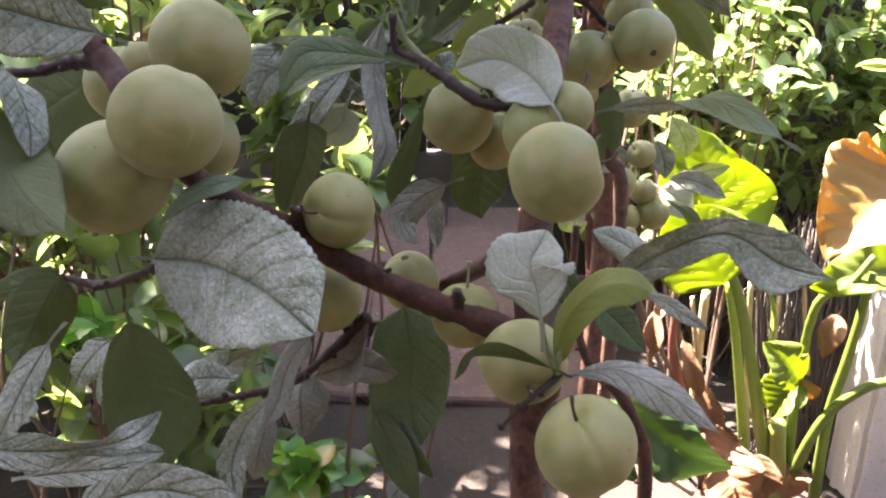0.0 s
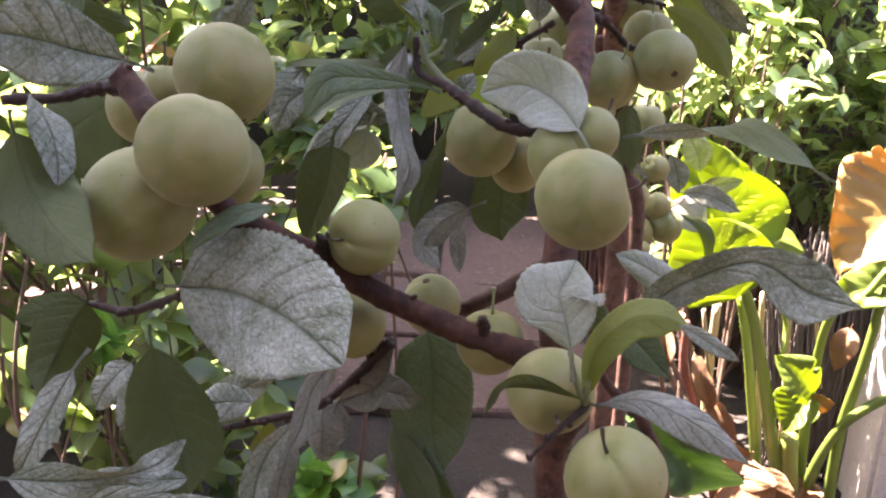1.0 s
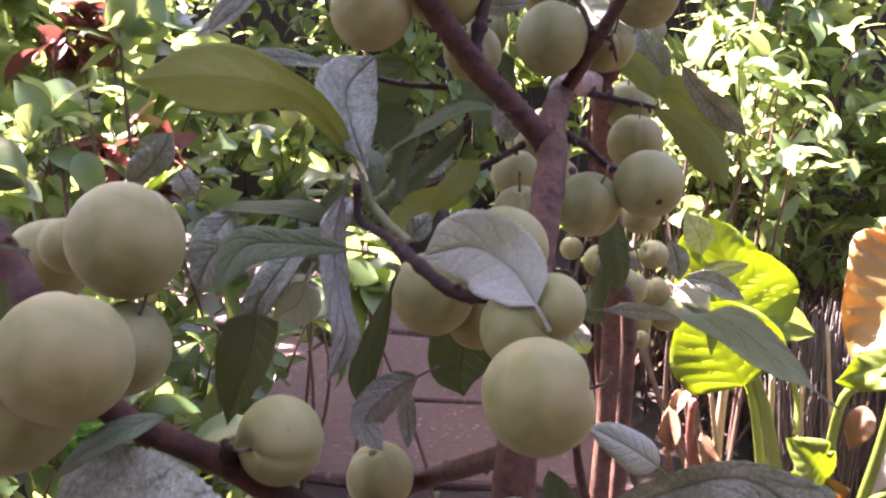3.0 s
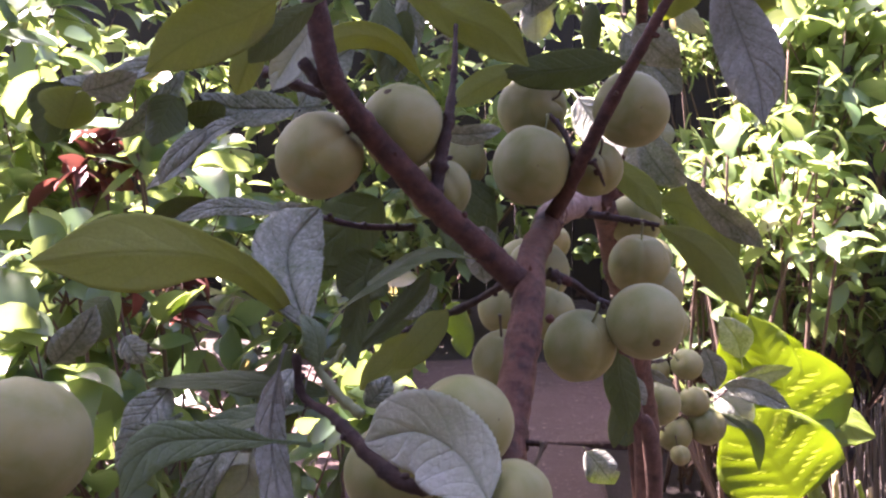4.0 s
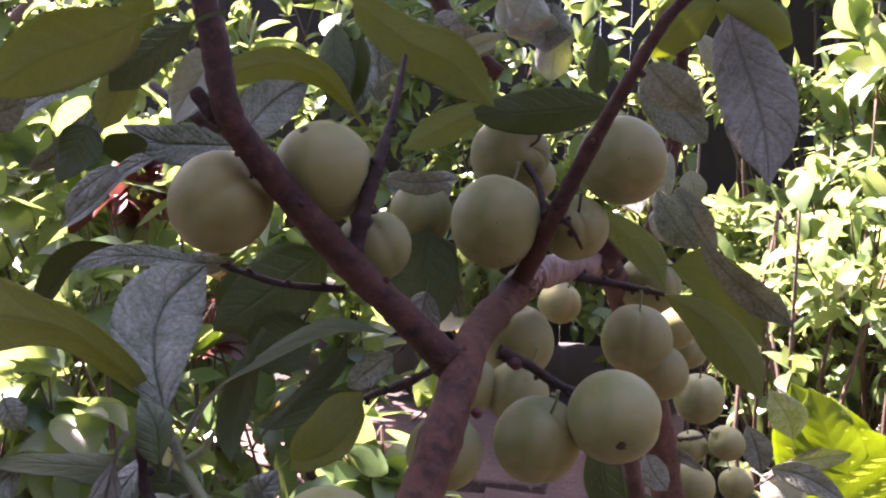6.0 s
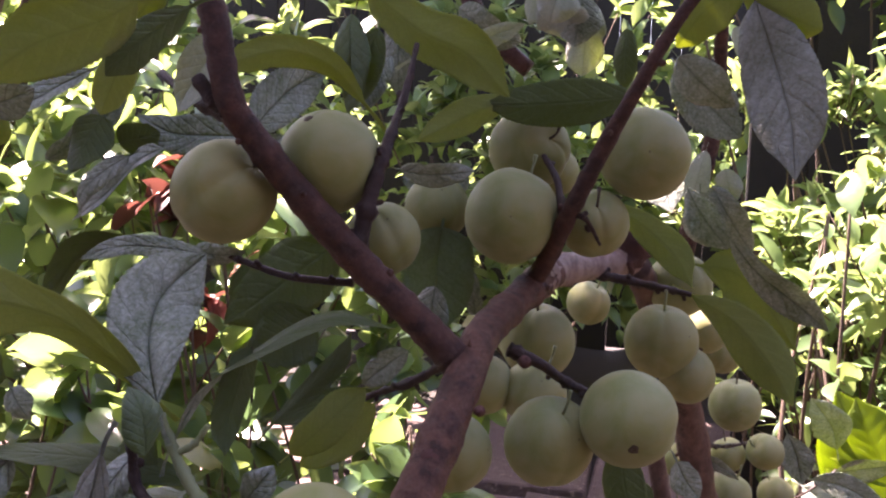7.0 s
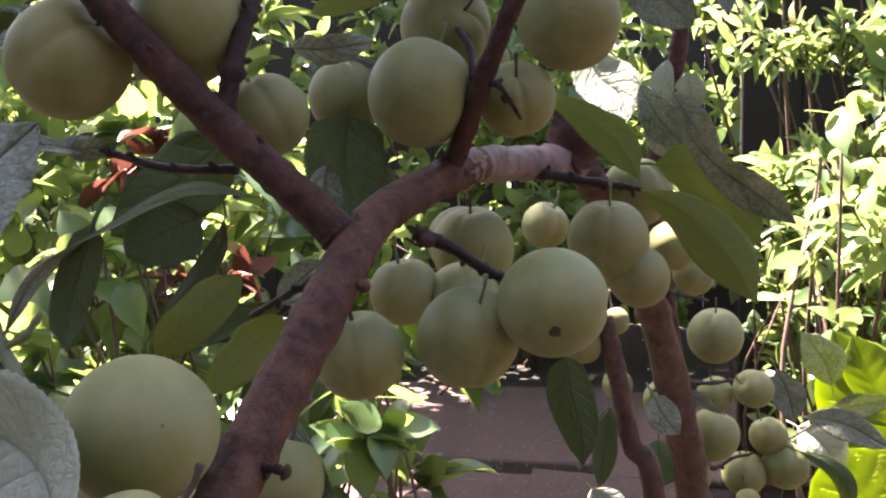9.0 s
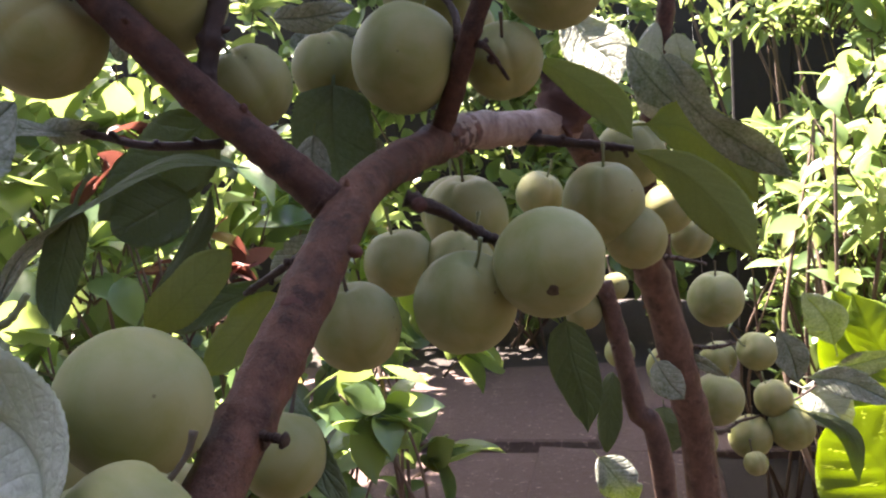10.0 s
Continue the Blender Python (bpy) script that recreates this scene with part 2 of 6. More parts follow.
SLAB = rough_material("paving_slab", (0.062, 0.036, 0.032), (0.14, 0.088, 0.078), 13, 0.85, 0.012, (0.19, 0.13, 0.11), 1.0)
FENCE = rough_material("fence_wood", (0.009, 0.007, 0.006), (0.024, 0.016, 0.014), 25, 0.85, 0.004)
BRUSH = rough_material("brushwood", (0.07, 0.055, 0.048), (0.17, 0.14, 0.12), 60, 0.8, 0.002)
ARUM = leaf_material("arum_leaf", (0.075, 0.13, 0.015), (0.14, 0.20, 0.03), (0.30, 0.36, 0.10), (0.26, 0.32, 0.1), 0.3, (0.44, 0.54, 0.05), 0.5, 0.35, 0.5, 0.4)
ARUM_OLD = leaf_material("old_arum_leaf", (0.28, 0.13, 0.04), (0.36, 0.25, 0.08), (0.25, 0.11, 0.03), (0.26, 0.28, 0.06), 0.5, (0.46, 0.27, 0.07), 0.4, 0.5, 0.35)
# Darker copy of ARUM: the low leaves' shade is put into their colour.
ARUM_SHADED = leaf_material("shaded_arum_leaf", (0.035, 0.085, 0.025), (0.07, 0.14, 0.04), (0.14, 0.22, 0.08), (0.2, 0.3, 0.15), 0.12, (0.2, 0.34, 0.05), 0.25, 0.3, 0.35)
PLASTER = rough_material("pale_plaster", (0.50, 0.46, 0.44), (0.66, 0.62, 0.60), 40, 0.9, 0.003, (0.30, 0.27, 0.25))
RED_STALK = rough_material("red_stalk", (0.16, 0.03, 0.03), (0.26, 0.10, 0.06), 60, 0.7, 0.002)
ARUM_STALK = shrub_leaf_material("arum_stalk", (0.085, 0.13, 0.025), (0.15, 0.20, 0.04), (0.25, 0.33, 0.05), 0.2, 0.4)


# ---- builders ----
def mesh_of(name, verts, faces, mats, smooth=True, uvs=None, slots=None):
    me = bpy.data.meshes.new(name)
    me.from_pydata([tuple(v) for v in verts], [], faces)
    for m in mats:
        me.materials.append(m)
    if smooth:
        me.polygons.foreach_set("use_smooth", [True] * len(me.polygons))
    if slots is not None:
        me.polygons.foreach_set("material_index", slots)
    if uvs is not None:
        layer = me.uv_layers.new(name="uv")
        loops = np.zeros(len(me.loops), dtype=np.int32)
        me.loops.foreach_get("vertex_index", loops)
        layer.data.foreach_set("uv", np.asarray(uvs, dtype=np.float32)[loops].ravel())
    me.update()
    return me


def put(name, me, parent=None, at=(0, 0, 0), label=""):
    ob = new(name, me)
    ob.location = at
    if parent is not None:
        ob.parent = parent
        ob.matrix_parent_inverse = parent.matrix_basis.inverted()
    return tagged(ob, label)


def empty(name, at, label, category, group="", kind=""):
    ob = new(name)
    ob.location = at
    ob.empty_display_size = 0.02
    return tagged(ob, label, category, group, kind)


def glide(points, step=6):
    """A smooth line through points of any number of columns."""
    p = np.array(points, float)
    p = np.vstack([2 * p[0] - p[1], p, 2 * p[-1] - p[-2]])
    out = []
    for i in range(1, len(p) - 2):
        for k in range(step):
            u = k / step
            out.append(0.5 * (2 * p[i] + (p[i + 1] - p[i - 1]) * u + (2 * p[i - 1] - 5 * p[i] + 4 * p[i + 1] - p[i + 2]) * u * u + (3 * p[i] - p[i - 1] - 3 * p[i + 1] + p[i + 2]) * u ** 3))
    out.append(p[-2])
    return np.array(out)


def tube(points, sides=10, knobs=0.0, step=6, seed=1):
    """Verts and faces of a closed tube through (x, y, z, radius)."""
    line = glide(points, step) if step > 1 else np.array(points, float)
    rnd = np.random.RandomState(seed)
    verts, faces = [], []
    side = None
    for i, (x, y, z, r) in enumerate(line):
        a = line[max(i - 1, 0)][:3]
        b = line[min(i + 1, len(line) - 1)][:3]
        d = (b - a) / (np.linalg.norm(b - a) + 1e-9)
        if side is None:
            side = np.cross(d, (0.31, 0.77, 0.55))
        side = side - d * (side @ d)
        side /= np.linalg.norm(side)
        up = np.cross(d, side)
        swell = 1 + knobs * (rnd.rand() ** 3)
        for k in range(sides):
            w = 2 * math.pi * k / sides
            rr = r * swell * (1 + knobs * 0.35 * (rnd.rand() - 0.5))
            verts.append(np.array((x, y, z)) + rr * (math.cos(w) * side + math.sin(w) * up))
    n = len(line)
    for i in range(n - 1):
        for k in range(sides):
            a, b = i * sides + k, i * sides + (k + 1) % sides
            faces.append((a, b, b + sides, a + sides))
    faces.append(tuple(range(sides - 1, -1, -1)))
    faces.append(tuple((n - 1) * sides + k for k in range(sides)))
    return verts, faces


plum_tree = empty("plum_tree", (0.086, 0.53, 0), "young plum tree with reddish bark and grey dusty leaves", "tree")
SEED = [0]


def branch(name, points, bark=None, knobs=0.16):
    SEED[0] += 1
    thick = max(p[3] for p in points)
    bark = bark or (BARK if thick > 0.0042 else TWIG_BARK)
    v, f = tube(points, 14 if thick > 0.004 else 8, knobs if thick > 0.0042 else 0.5, 8, SEED[0])
    line = glide(points, 8)
    rnd = np.random.RandomState(SEED[0] + 900)
    gone = rnd.uniform(0.004, 0.012)
    for p, q in zip(line[:-1], line[1:]):
        gone -= np.linalg.norm(q[:3] - p[:3])
        if gone > 0 or bark is STALK:
            continue
        gone = rnd.uniform(0.007, 0.02) if thick < 0.0045 else rnd.uniform(0.02, 0.05)
        out = np.cross(q[:3] - p[:3], rnd.normal(size=3))
        out = out / (np.linalg.norm(out) + 1e-9) + (q[:3] - p[:3]) / (np.linalg.norm(q[:3] - p[:3]) + 1e-9) * 0.5
        size = rnd.uniform(0.0009, 0.0017)
        reach = p[3] + rnd.uniform(0.0012, 0.0035)
        bv, bf = tube([(*(p[:3] + out * p[3] * 0.5), size), (*(p[:3] + out * reach * 0.8), size * 1.15), (*(p[:3] + out * reach), size * 0.4)], 6, 0.4, 2, SEED[0])
        f += [tuple(i + len(v) for i in face) for face in bf]
        v += bv
    word = "trunk" if "trunk" in name else "twig" if "twig" in name else "branch"
    return put(word, mesh_of(word, v, f, [bark]), plum_tree)


def leaf(base, tip, normal, width, bend=0.05, kind="grey", mats=None, parent=None, heart=0.0, fold=None, rows=42, word="leaf", teeth=1.0, round_tip=False, ripple=1.0, pleat=0.0):
    """A leaf with an upper and a lower skin, a toothed edge and a short stalk, from base to tip, its upper side towards normal."""
    SEED[0] += 1
    rnd = np.random.RandomState(SEED[0])
    b, p, n = Vector(base), Vector(tip), Vector(normal)
    axis = p - b
    length = axis.length
    axis.normalize()
    n = (n - axis * n.dot(axis)).normalized()
    side = axis.cross(n)
    fold = rnd.uniform(0.08, 0.3) if fold is None else fold
    wave, phase, twist = ripple * rnd.uniform(0.02, 0.085), rnd.uniform(0, 6.3), rnd.uniform(-0.9, 0.9)
    curl, roll = rnd.uniform(-0.8, 0.35), rnd.uniform(-0.15, 0.5)
    skew, plump = rnd.uniform(0.8, 1.0), rnd.uniform(0.5, 0.68)
    if pleat:
        skew, plump = 0.62, 0.7
    if round_tip:
        skew, plump, curl = 0.92, 0.45, curl * 0.3
    cols = 15 if pleat else 11
    nick = [(rnd.uniform(0.2, 0.85), rnd.uniform(0.1, 0.3), rnd.uniform(0.04, 0.09)) if rnd.rand() < 0.35 and not round_tip else (0, 0, 1) for _ in (0, 1)]
    lopsided = [(rnd.uniform(0.03, 0.09), rnd.uniform(4, 11), rnd.uniform(0, 6.3)) for _ in (0, 1)]
    verts, uvs = [], []
    thick = 0.00032
    for layer in (1, -1):
        for i in range(rows + 1):
            s = -0.14 + 1.14 * i / rows
            if s < 0:
                half = 0.022 + 0.012 * (s < -0.12)
            else:
                half = max(0.02 * (1 - s), max(0.0, math.sin(math.pi * min(1, s ** skew))) ** plump * (1.0 if s < 0.86 or round_tip else 1 - 2.1 * (s - 0.86)))
                if heart:
                    half = max(half, heart * math.exp(-((s - 0.05) / 0.16) ** 2))
                tooth = 1 + teeth * (0.016 if i % 2 else -0.016)
                half *= 1 + 0.03 * math.sin(9 * s + phase)
            lift = bend * length * (4 * s * (1 - s) if s >= 0 else 3.0 * s)
            lift += curl * length * max(0.0, s - 0.55) ** 2
            for k in range(cols):
                v = -1 + 2 * k / (cols - 1)
                x = v * half * width / 2
                if s > 0:
                    x *= tooth if abs(v) > 0.99 and not round_tip else 1
                    at, cut, span = nick[v > 0]
                    amp, rate, turn = lopsided[v > 0]
                    x *= (1 + amp * math.sin(rate * s + turn)) * (1 - cut * math.exp(-((s - at) / span) ** 2) * abs(v))
                up = lift + fold * abs(x) ** 1.2 * (width / 2) ** -0.2 * (1 if s > 0 else 0) + wave * width * math.sin(8 * s + phase + 2.2 * (v > 0)) * v * v
                up += (twist * x * (s - 0.5) - roll * width * half * max(0.0, abs(v) - 0.45) ** 2) if s > 0 else 0
                up += pleat * width * math.sin(2 * math.pi * (7 * s - 1.7 * abs(v))) * abs(v) * (1 - abs(v) * 0.6) if s > 0 else 0
                q = axis * (s * length) + side * x + n * (up + layer * thick / 2 * (1 - 0.8 * abs(v)))
                verts.append(q)
                uvs.append((max(s, 0), (v + 1) / 2))
    per = (rows + 1) * cols
    faces, slots = [], []
    for layer in (0, 1):
        for i in range(rows):
            for k in range(cols - 1):
                a = layer * per + i * cols + k
                faces.append((a, a + 1, a + 1 + cols, a + cols) if layer == 0 else (a, a + cols, a + 1 + cols, a + 1))
                slots.append(layer)
    for i in range(rows):
        for k in (0, cols - 1):
            a = i * cols + k
            f = (a, a + cols, a + cols + per, a + per)
            faces.append(f if k == 0 else f[::-1])
            slots.append(1)
    me = mesh_of(word, verts, faces, mats or [TOP[kind], UNDER[kind]], True, uvs, slots)
    rim = [True] * len(me.polygons)
    rim[-2 * rows:] = [False] * (2 * rows)
    me.polygons.foreach_set("use_smooth", rim)
    return put(word, me, parent or plum_tree, base)


def blade(rows, kind="grey", cup=10.0, wave=1.0, teeth=1.0, quilt=0.5, mats=None, parent=None, word="leaf"):
    """A leaf along a curved midrib: rows of a point, the upper side's direction and the full width there, from the stalk to the tip."""
    SEED[0] += 1
    rnd = np.random.RandomState(SEED[0])
    line = glide(rows, 64 // (len(rows) - 1))
    gone = np.concatenate([[0], np.cumsum(np.linalg.norm(np.diff(line[:, :3], axis=0), axis=1))])
    length = gone[-1]
    cols = 17
    full = max(r[6] for r in rows)
    rise = math.tan(radians(cup))
    phase, rate = rnd.uniform(0, 6.3, 2), rnd.uniform(6, 11, 2)
    uneven = [(rnd.uniform(0.01, 0.035), rnd.uniform(5, 12), rnd.uniform(0, 6.3)) for _ in (0, 1)]
    nick = [(rnd.uniform(0.25, 0.85), rnd.uniform(0.03, 0.10), rnd.uniform(0.02, 0.04)) if rnd.rand() < 0.3 else (0, 0, 1) for _ in (0, 1)]
    roll = rnd.uniform(-0.05, 0.25)
    first = (line[1, :3] - line[0, :3]) / np.linalg.norm(line[1, :3] - line[0, :3])
    drop = np.array((0, 0.0015, -0.001))
    spots = [(line[0, :3] - first * d + drop * (d / 0.008) ** 2, -1.0, 0.0008 + 0.0004 * (d > 0.01), line[0, 3:6]) for d in (0.013, 0.009, 0.005)]
    for p, g in zip(line, gone):
        s = g / length
        half = max(p[6], 0.0012) / 2 * min(1.0, (s / 0.09) ** 0.55) * min(1.0, ((1 - s) / 0.17) ** 0.62)
        spots.append((p[:3], s, max(half, 0.0007 * (1 - s) + 0.0001), p[3:6]))
    verts, uvs = [], []
    for layer in (1, -1):
        for i, (c, s, half, n) in enumerate(spots):
            a, b = spots[max(i - 1, 0)][0], spots[min(i + 1, len(spots) - 1)][0]
            axis = (b - a) / (np.linalg.norm(b - a) + 1e-9)
            n = n - axis * (n @ axis)
            n = n / (np.linalg.norm(n) + 1e-9)
            side = np.cross(axis, n)
            for k in range(cols):
                v = -1 + 2 * k / (cols - 1)
                x, up, right = v * half, 0.0, int(v > 0)
                if s >= 0:
                    amp, f, turn = uneven[right]
                    at, cut, span = nick[right]
                    x *= 1 + abs(v) * (amp * math.sin(f * s + turn) - cut * math.exp(-((s - at) / span) ** 2))
                    if abs(v) > 0.99:
                        x *= 1 + teeth * (0.022 if i % 2 else -0.022)
                    up = rise * abs(x) - roll * half * max(0.0, abs(v) - 0.5) ** 2 * 2
                    up += wave * 0.028 * full * math.sin(rate[right] * s + phase[right]) * v * v * min(1, 2 * half / full)
                    q = 7 * s - 1.7 * abs(v)
                    ridge = abs(math.sin(math.pi * q)) ** 0.6 - 0.6
                    up += quilt * 0.02 * full * ridge * math.sin(math.pi * min(1.0, abs(v))) * min(1, 2 * half / full)
                    up -= quilt * 0.012 * full * math.exp(-(v / 0.1) ** 2)
                verts.append(c + side * x + n * (up + layer * 0.00016 * (1 - 0.8 * abs(v))))
                uvs.append((max(s, 0), (v + 1) / 2))
    count = len(spots)
    per = count * cols
    faces, slots = [], []
    for layer in (0, 1):
        for i in range(count - 1):
            for k in range(cols - 1):
                a = layer * per + i * cols + k
                faces.append((a, a + 1, a + 1 + cols, a + cols) if layer == 0 else (a, a + cols, a + 1 + cols, a + 1))
                slots.append(layer)
    for i in range(count - 1):
        for k in (0, cols - 1):
            a = i * cols + k
            f = (a, a + cols, a + cols + per, a + per)
            faces.append(f if k == 0 else f[::-1])
            slots.append(1)
    centre = np.array(rows[0][:3])
    me = mesh_of(word, [v - centre for v in verts], faces, mats or [TOP[kind], UNDER[kind]], True, uvs, slots)
    smooth = [True] * len(faces)
    smooth[-2 * (count - 1):] = [False] * (2 * (count - 1))
    me.polygons.foreach_set("use_smooth", smooth)
    return put(word, me, parent or plum_tree, tuple(rows[0][:3]))


PLUM_LABEL = "unripe pale green plum with dusty bloom hanging on its twig"


def plum(centre, radius, axis=None, groove=None, stalk=True, scar=False):
    SEED[0] += 1
    rnd = np.random.RandomState(SEED[0] + 500)
    pole = Vector(axis or (rnd.uniform(-0.5, 0.5), rnd.uniform(-0.2, 0.5), 1)).normalized()
    front = Vector(groove or (rnd.uniform(-1, 1), rnd.uniform(-1, 1), 0))
    front = (front - pole * front.dot(pole)).normalized()
    third = pole.cross(front)
    rings, sides = 26, 36
    long = rnd.uniform(0.97, 1.05)
    lump = rnd.uniform(0.0, 6.28)
    verts, faces = [], []
    for i in range(rings + 1):
        th = math.pi * i / rings
        for k in range(sides):
            ph = 2 * math.pi * (k + 0.5) / sides - math.pi
            ph = math.copysign(abs(ph / math.pi) ** 1.25 * math.pi, ph)
            r = radius * (1 - 0.16 * math.exp(-((th / 0.30) ** 2)) - 0.03 * math.exp(-(((math.pi - th) / 0.22) ** 2)))
            r *= 1 - 0.07 * math.exp(-((ph / 0.19) ** 2)) * max(0.0, math.sin(th)) ** 0.4 * (1.1 - th / math.pi * 0.7)
            r *= 1 + 0.018 * math.sin(2 * ph + lump) * math.sin(th)
            verts.append(pole * (r * math.cos(th) * long) + (front * math.cos(ph) + third * math.sin(ph)) * (r * math.sin(th)))
    for i in range(rings):
        for k in range(sides):
            a, b = i * sides + k, i * sides + (k + 1) % sides
            faces.append((a, a + sides, b + sides, b))
    fruit = put("plum", mesh_of("plum", verts, faces, [PLUM]), None, centre)
    tagged(fruit, "unripe pale green plum with bloom and a dark blossom scar" if scar else PLUM_LABEL, "plum", "plums on the tree")
    c = Vector(centre)
    if stalk:
        a = c + pole * radius * 0.80
        up = Vector((0, 0.2, 1))
        pts = [(*a, 0.0009), (*(a + pole * 0.004), 0.0007), (*(a + pole * 0.008 + up * 0.001), 0.0007), (*(a + pole * 0.010 + up * 0.004), 0.0011)]
        v, f = tube(pts, 7, 0.2, 4, SEED[0])
        put("stalk", mesh_of("stalk", v, f, [STALK if rnd.rand() < 0.5 else DARK_STALK]), fruit, (0, 0, 0), "thin fruit stalk")
    if scar:
        v, f = [], []
        a = c - pole * radius * long * 0.972
        for ring, (rr, h) in enumerate(((0.0024, 0.0), (0.0017, 0.0005), (0.0008, 0.0001))):
            for k in range(10):
                w = 2 * math.pi * k / 10
                q = rr * rnd.uniform(0.75, 1.15)
                v.append(a - pole * h + (front * math.cos(w) + third * math.sin(w)) * q)
        for ring in (0, 1):
            for k in range(10):
                f.append((ring * 10 + k, ring * 10 + (k + 1) % 10, ring * 10 + 10 + (k + 1) % 10, ring * 10 + 10 + k))
        f.append(tuple(range(20, 30)))
        put("blossom_scar", mesh_of("blossom_scar", v, f, [SCAR]), fruit, (0, 0, 0), "dark dry blossom scar")
    return fruit


def leaf_cloud(places, ways, lengths, ratio, rnd, fine=True):
    """Verts and faces of many folded, pointed leaves, each an island of its own."""
    n = len(places)
    ways = ways / np.linalg.norm(ways, axis=1)[:, None]
    ref = rnd.normal(size=(n, 3)) * 0.45 + np.array((0, 0, 1.0))
    side = np.cross(ways, ref)
    side /= np.linalg.norm(side, axis=1)[:, None] + 1e-9
    up = np.cross(side, ways)
    rows = ((0.12, 0.24, 0.04), (0.28, 0.42, 0.06), (0.45, 0.48, 0.05), (0.62, 0.44, 0.02), (0.78, 0.30, -0.03), (0.91, 0.13, -0.09)) if fine else ((0.28, 0.42, 0.06), (0.58, 0.46, 0.02), (0.83, 0.25, -0.05))
    shape, quads = [(0, 0, 0)], [(0, 2, 1), (0, 3, 2)]
    for j, (at, w, h) in enumerate(rows):
        shape += [(at, -w, h + 0.03), (at, 0, h - 0.03), (at, w, h + 0.03)]
        if j:
            k = 3 * j - 2
            quads += [(k, k + 1, k + 4, k + 3), (k + 1, k + 2, k + 5, k + 4)]
    last = len(shape)
    shape.append((1.0, 0, -0.16))
    quads += [(last - 3, last - 2, last), (last - 2, last - 1, last)]
    per = last + 1
    curve = rnd.uniform(0.2, 2.0, n)
    wide = lengths * ratio * rnd.uniform(0.8, 1.2, n)
    verts = np.zeros((n, per, 3))
    for j, (s, x, h) in enumerate(shape):
        verts[:, j] = places + ways * (s * lengths)[:, None] + side * (x * wide)[:, None] + up * (h * lengths * curve)[:, None]
    faces = [tuple(i * per + k for k in q) for i in range(n) for q in quads]
    return verts.reshape(-1, 3), faces


def shrub(name, label, foot, heart, size, twigs, per, length, mat, seed, ratio=0.55, category="shrub", stems=9, spread=0.25, stem_radius=0.006, apart=0):
    """Stems from the foot, and whorls of leaves at the twig ends inside an uneven egg."""
    rnd = np.random.RandomState(seed)
    ob = empty(name, foot, label, category)
    heart, size = np.array(heart), np.array(size)
    d = rnd.normal(size=(twigs, 3))
    d /= np.linalg.norm(d, axis=1)[:, None]
    lumps = 1 + 0.25 * np.sin(d[:, 0] * 5 + seed) * np.sin(d[:, 2] * 6 + seed * 2)
    ends = heart + d * size * (rnd.rand(twigs) ** 0.45 * lumps)[:, None]
    keep = ends[:, 2] > 0.04
    ends, d = ends[keep], d[keep]
    places, ways = [], []
    for e, o in zip(ends, d):
        out = o * (1.0, 1.0, 0.5) + np.array((0, 0, 0.25)) + rnd.normal(size=3) * 0.35
        out /= np.linalg.norm(out)
        for k in range(rnd.randint(per - 2, per + 3)):
            w = out * rnd.uniform(0.2, 1.0) + rnd.normal(size=3) * 0.75
            places.append(e - out * rnd.uniform(0, 0.06) + rnd.normal(size=3) * 0.006)
            ways.append(w)
    places, ways = np.array(places), np.array(ways)
    v, f = leaf_cloud(places, ways, length * rnd.uniform(0.55, 1.15, len(places)), ratio, rnd, category != "tree")
    n, m = len(v) // len(places), len(f) // len(places)
    order = np.argsort(places[:, 1])
    for i in order[:apart]:
        at = v[i * n]
        put("leaf", mesh_of("leaf", v[i * n:i * n + n] - at, f[:m], [mat]), ob, tuple(at))
    if apart < len(places):
        rest = sorted(order[apart:])
        v = np.concatenate([v[i * n:i * n + n] for i in rest])
        f = [tuple(k + j * n for k in q) for j in range(len(rest)) for q in f[:m]]
        tagged(put("crown", mesh_of("crown", v, f, [mat]), ob), kind="stuff")
    tv, tf = [], []
    for j in range(stems):
        e = ends[rnd.randint(len(ends))]
        a = np.array(foot) + rnd.normal(size=3) * (spread * 0.25, spread * 0.25, 0)
        m = (a + e) / 2 + rnd.normal(size=3) * 0.06
        a[2] = 0
        v, f = tube([(*a, stem_radius), (*m, stem_radius * 0.75), (*e, stem_radius * 0.35)], 7, 0.3, 6, seed + j)
        put("stem", mesh_of("stem", v, f, [STEM]), ob)
    for e, o in zip(ends, d):
        base = e - (o * 0.5 + np.array((0, 0, 0.5))) * 0.10
        v, f = tube([(*base, 0.0022), (*e, 0.0012)], 4, 0, 1, seed)
        tf += [tuple(i + len(tv) for i in q) for q in f]
        tv += v
    tagged(put("twig", mesh_of("twig", tv, tf, [STEM]), ob), kind="stuff")
    return ob


# ---- ground and enclosure ----
def ground_sheet():
    n, half = 120, 30.0
    verts, faces = [], []
    axis = np.sign(np.linspace(-1, 1, n)) * np.abs(np.linspace(-1, 1, n)) ** 3 * half
    for y in axis:
        for x in axis:
            h = noise.noise(Vector((x * 5, y * 5, 0))) * 0.018 + noise.noise(Vector((x * 19, y * 19, 3))) * 0.008
            verts.append((x, y + 1.5, h - 0.012))
    for j in range(n - 1):
        for i in range(n - 1):
            a = j * n + i
            faces.append((a, a + 1, a + n + 1, a + n))
    ob = put("ground", mesh_of("ground", verts, faces, [SOIL]))
    return tagged(ob, "dark bare garden soil with crumbs and litter", "ground", kind="structure")


ground = ground_sheet()


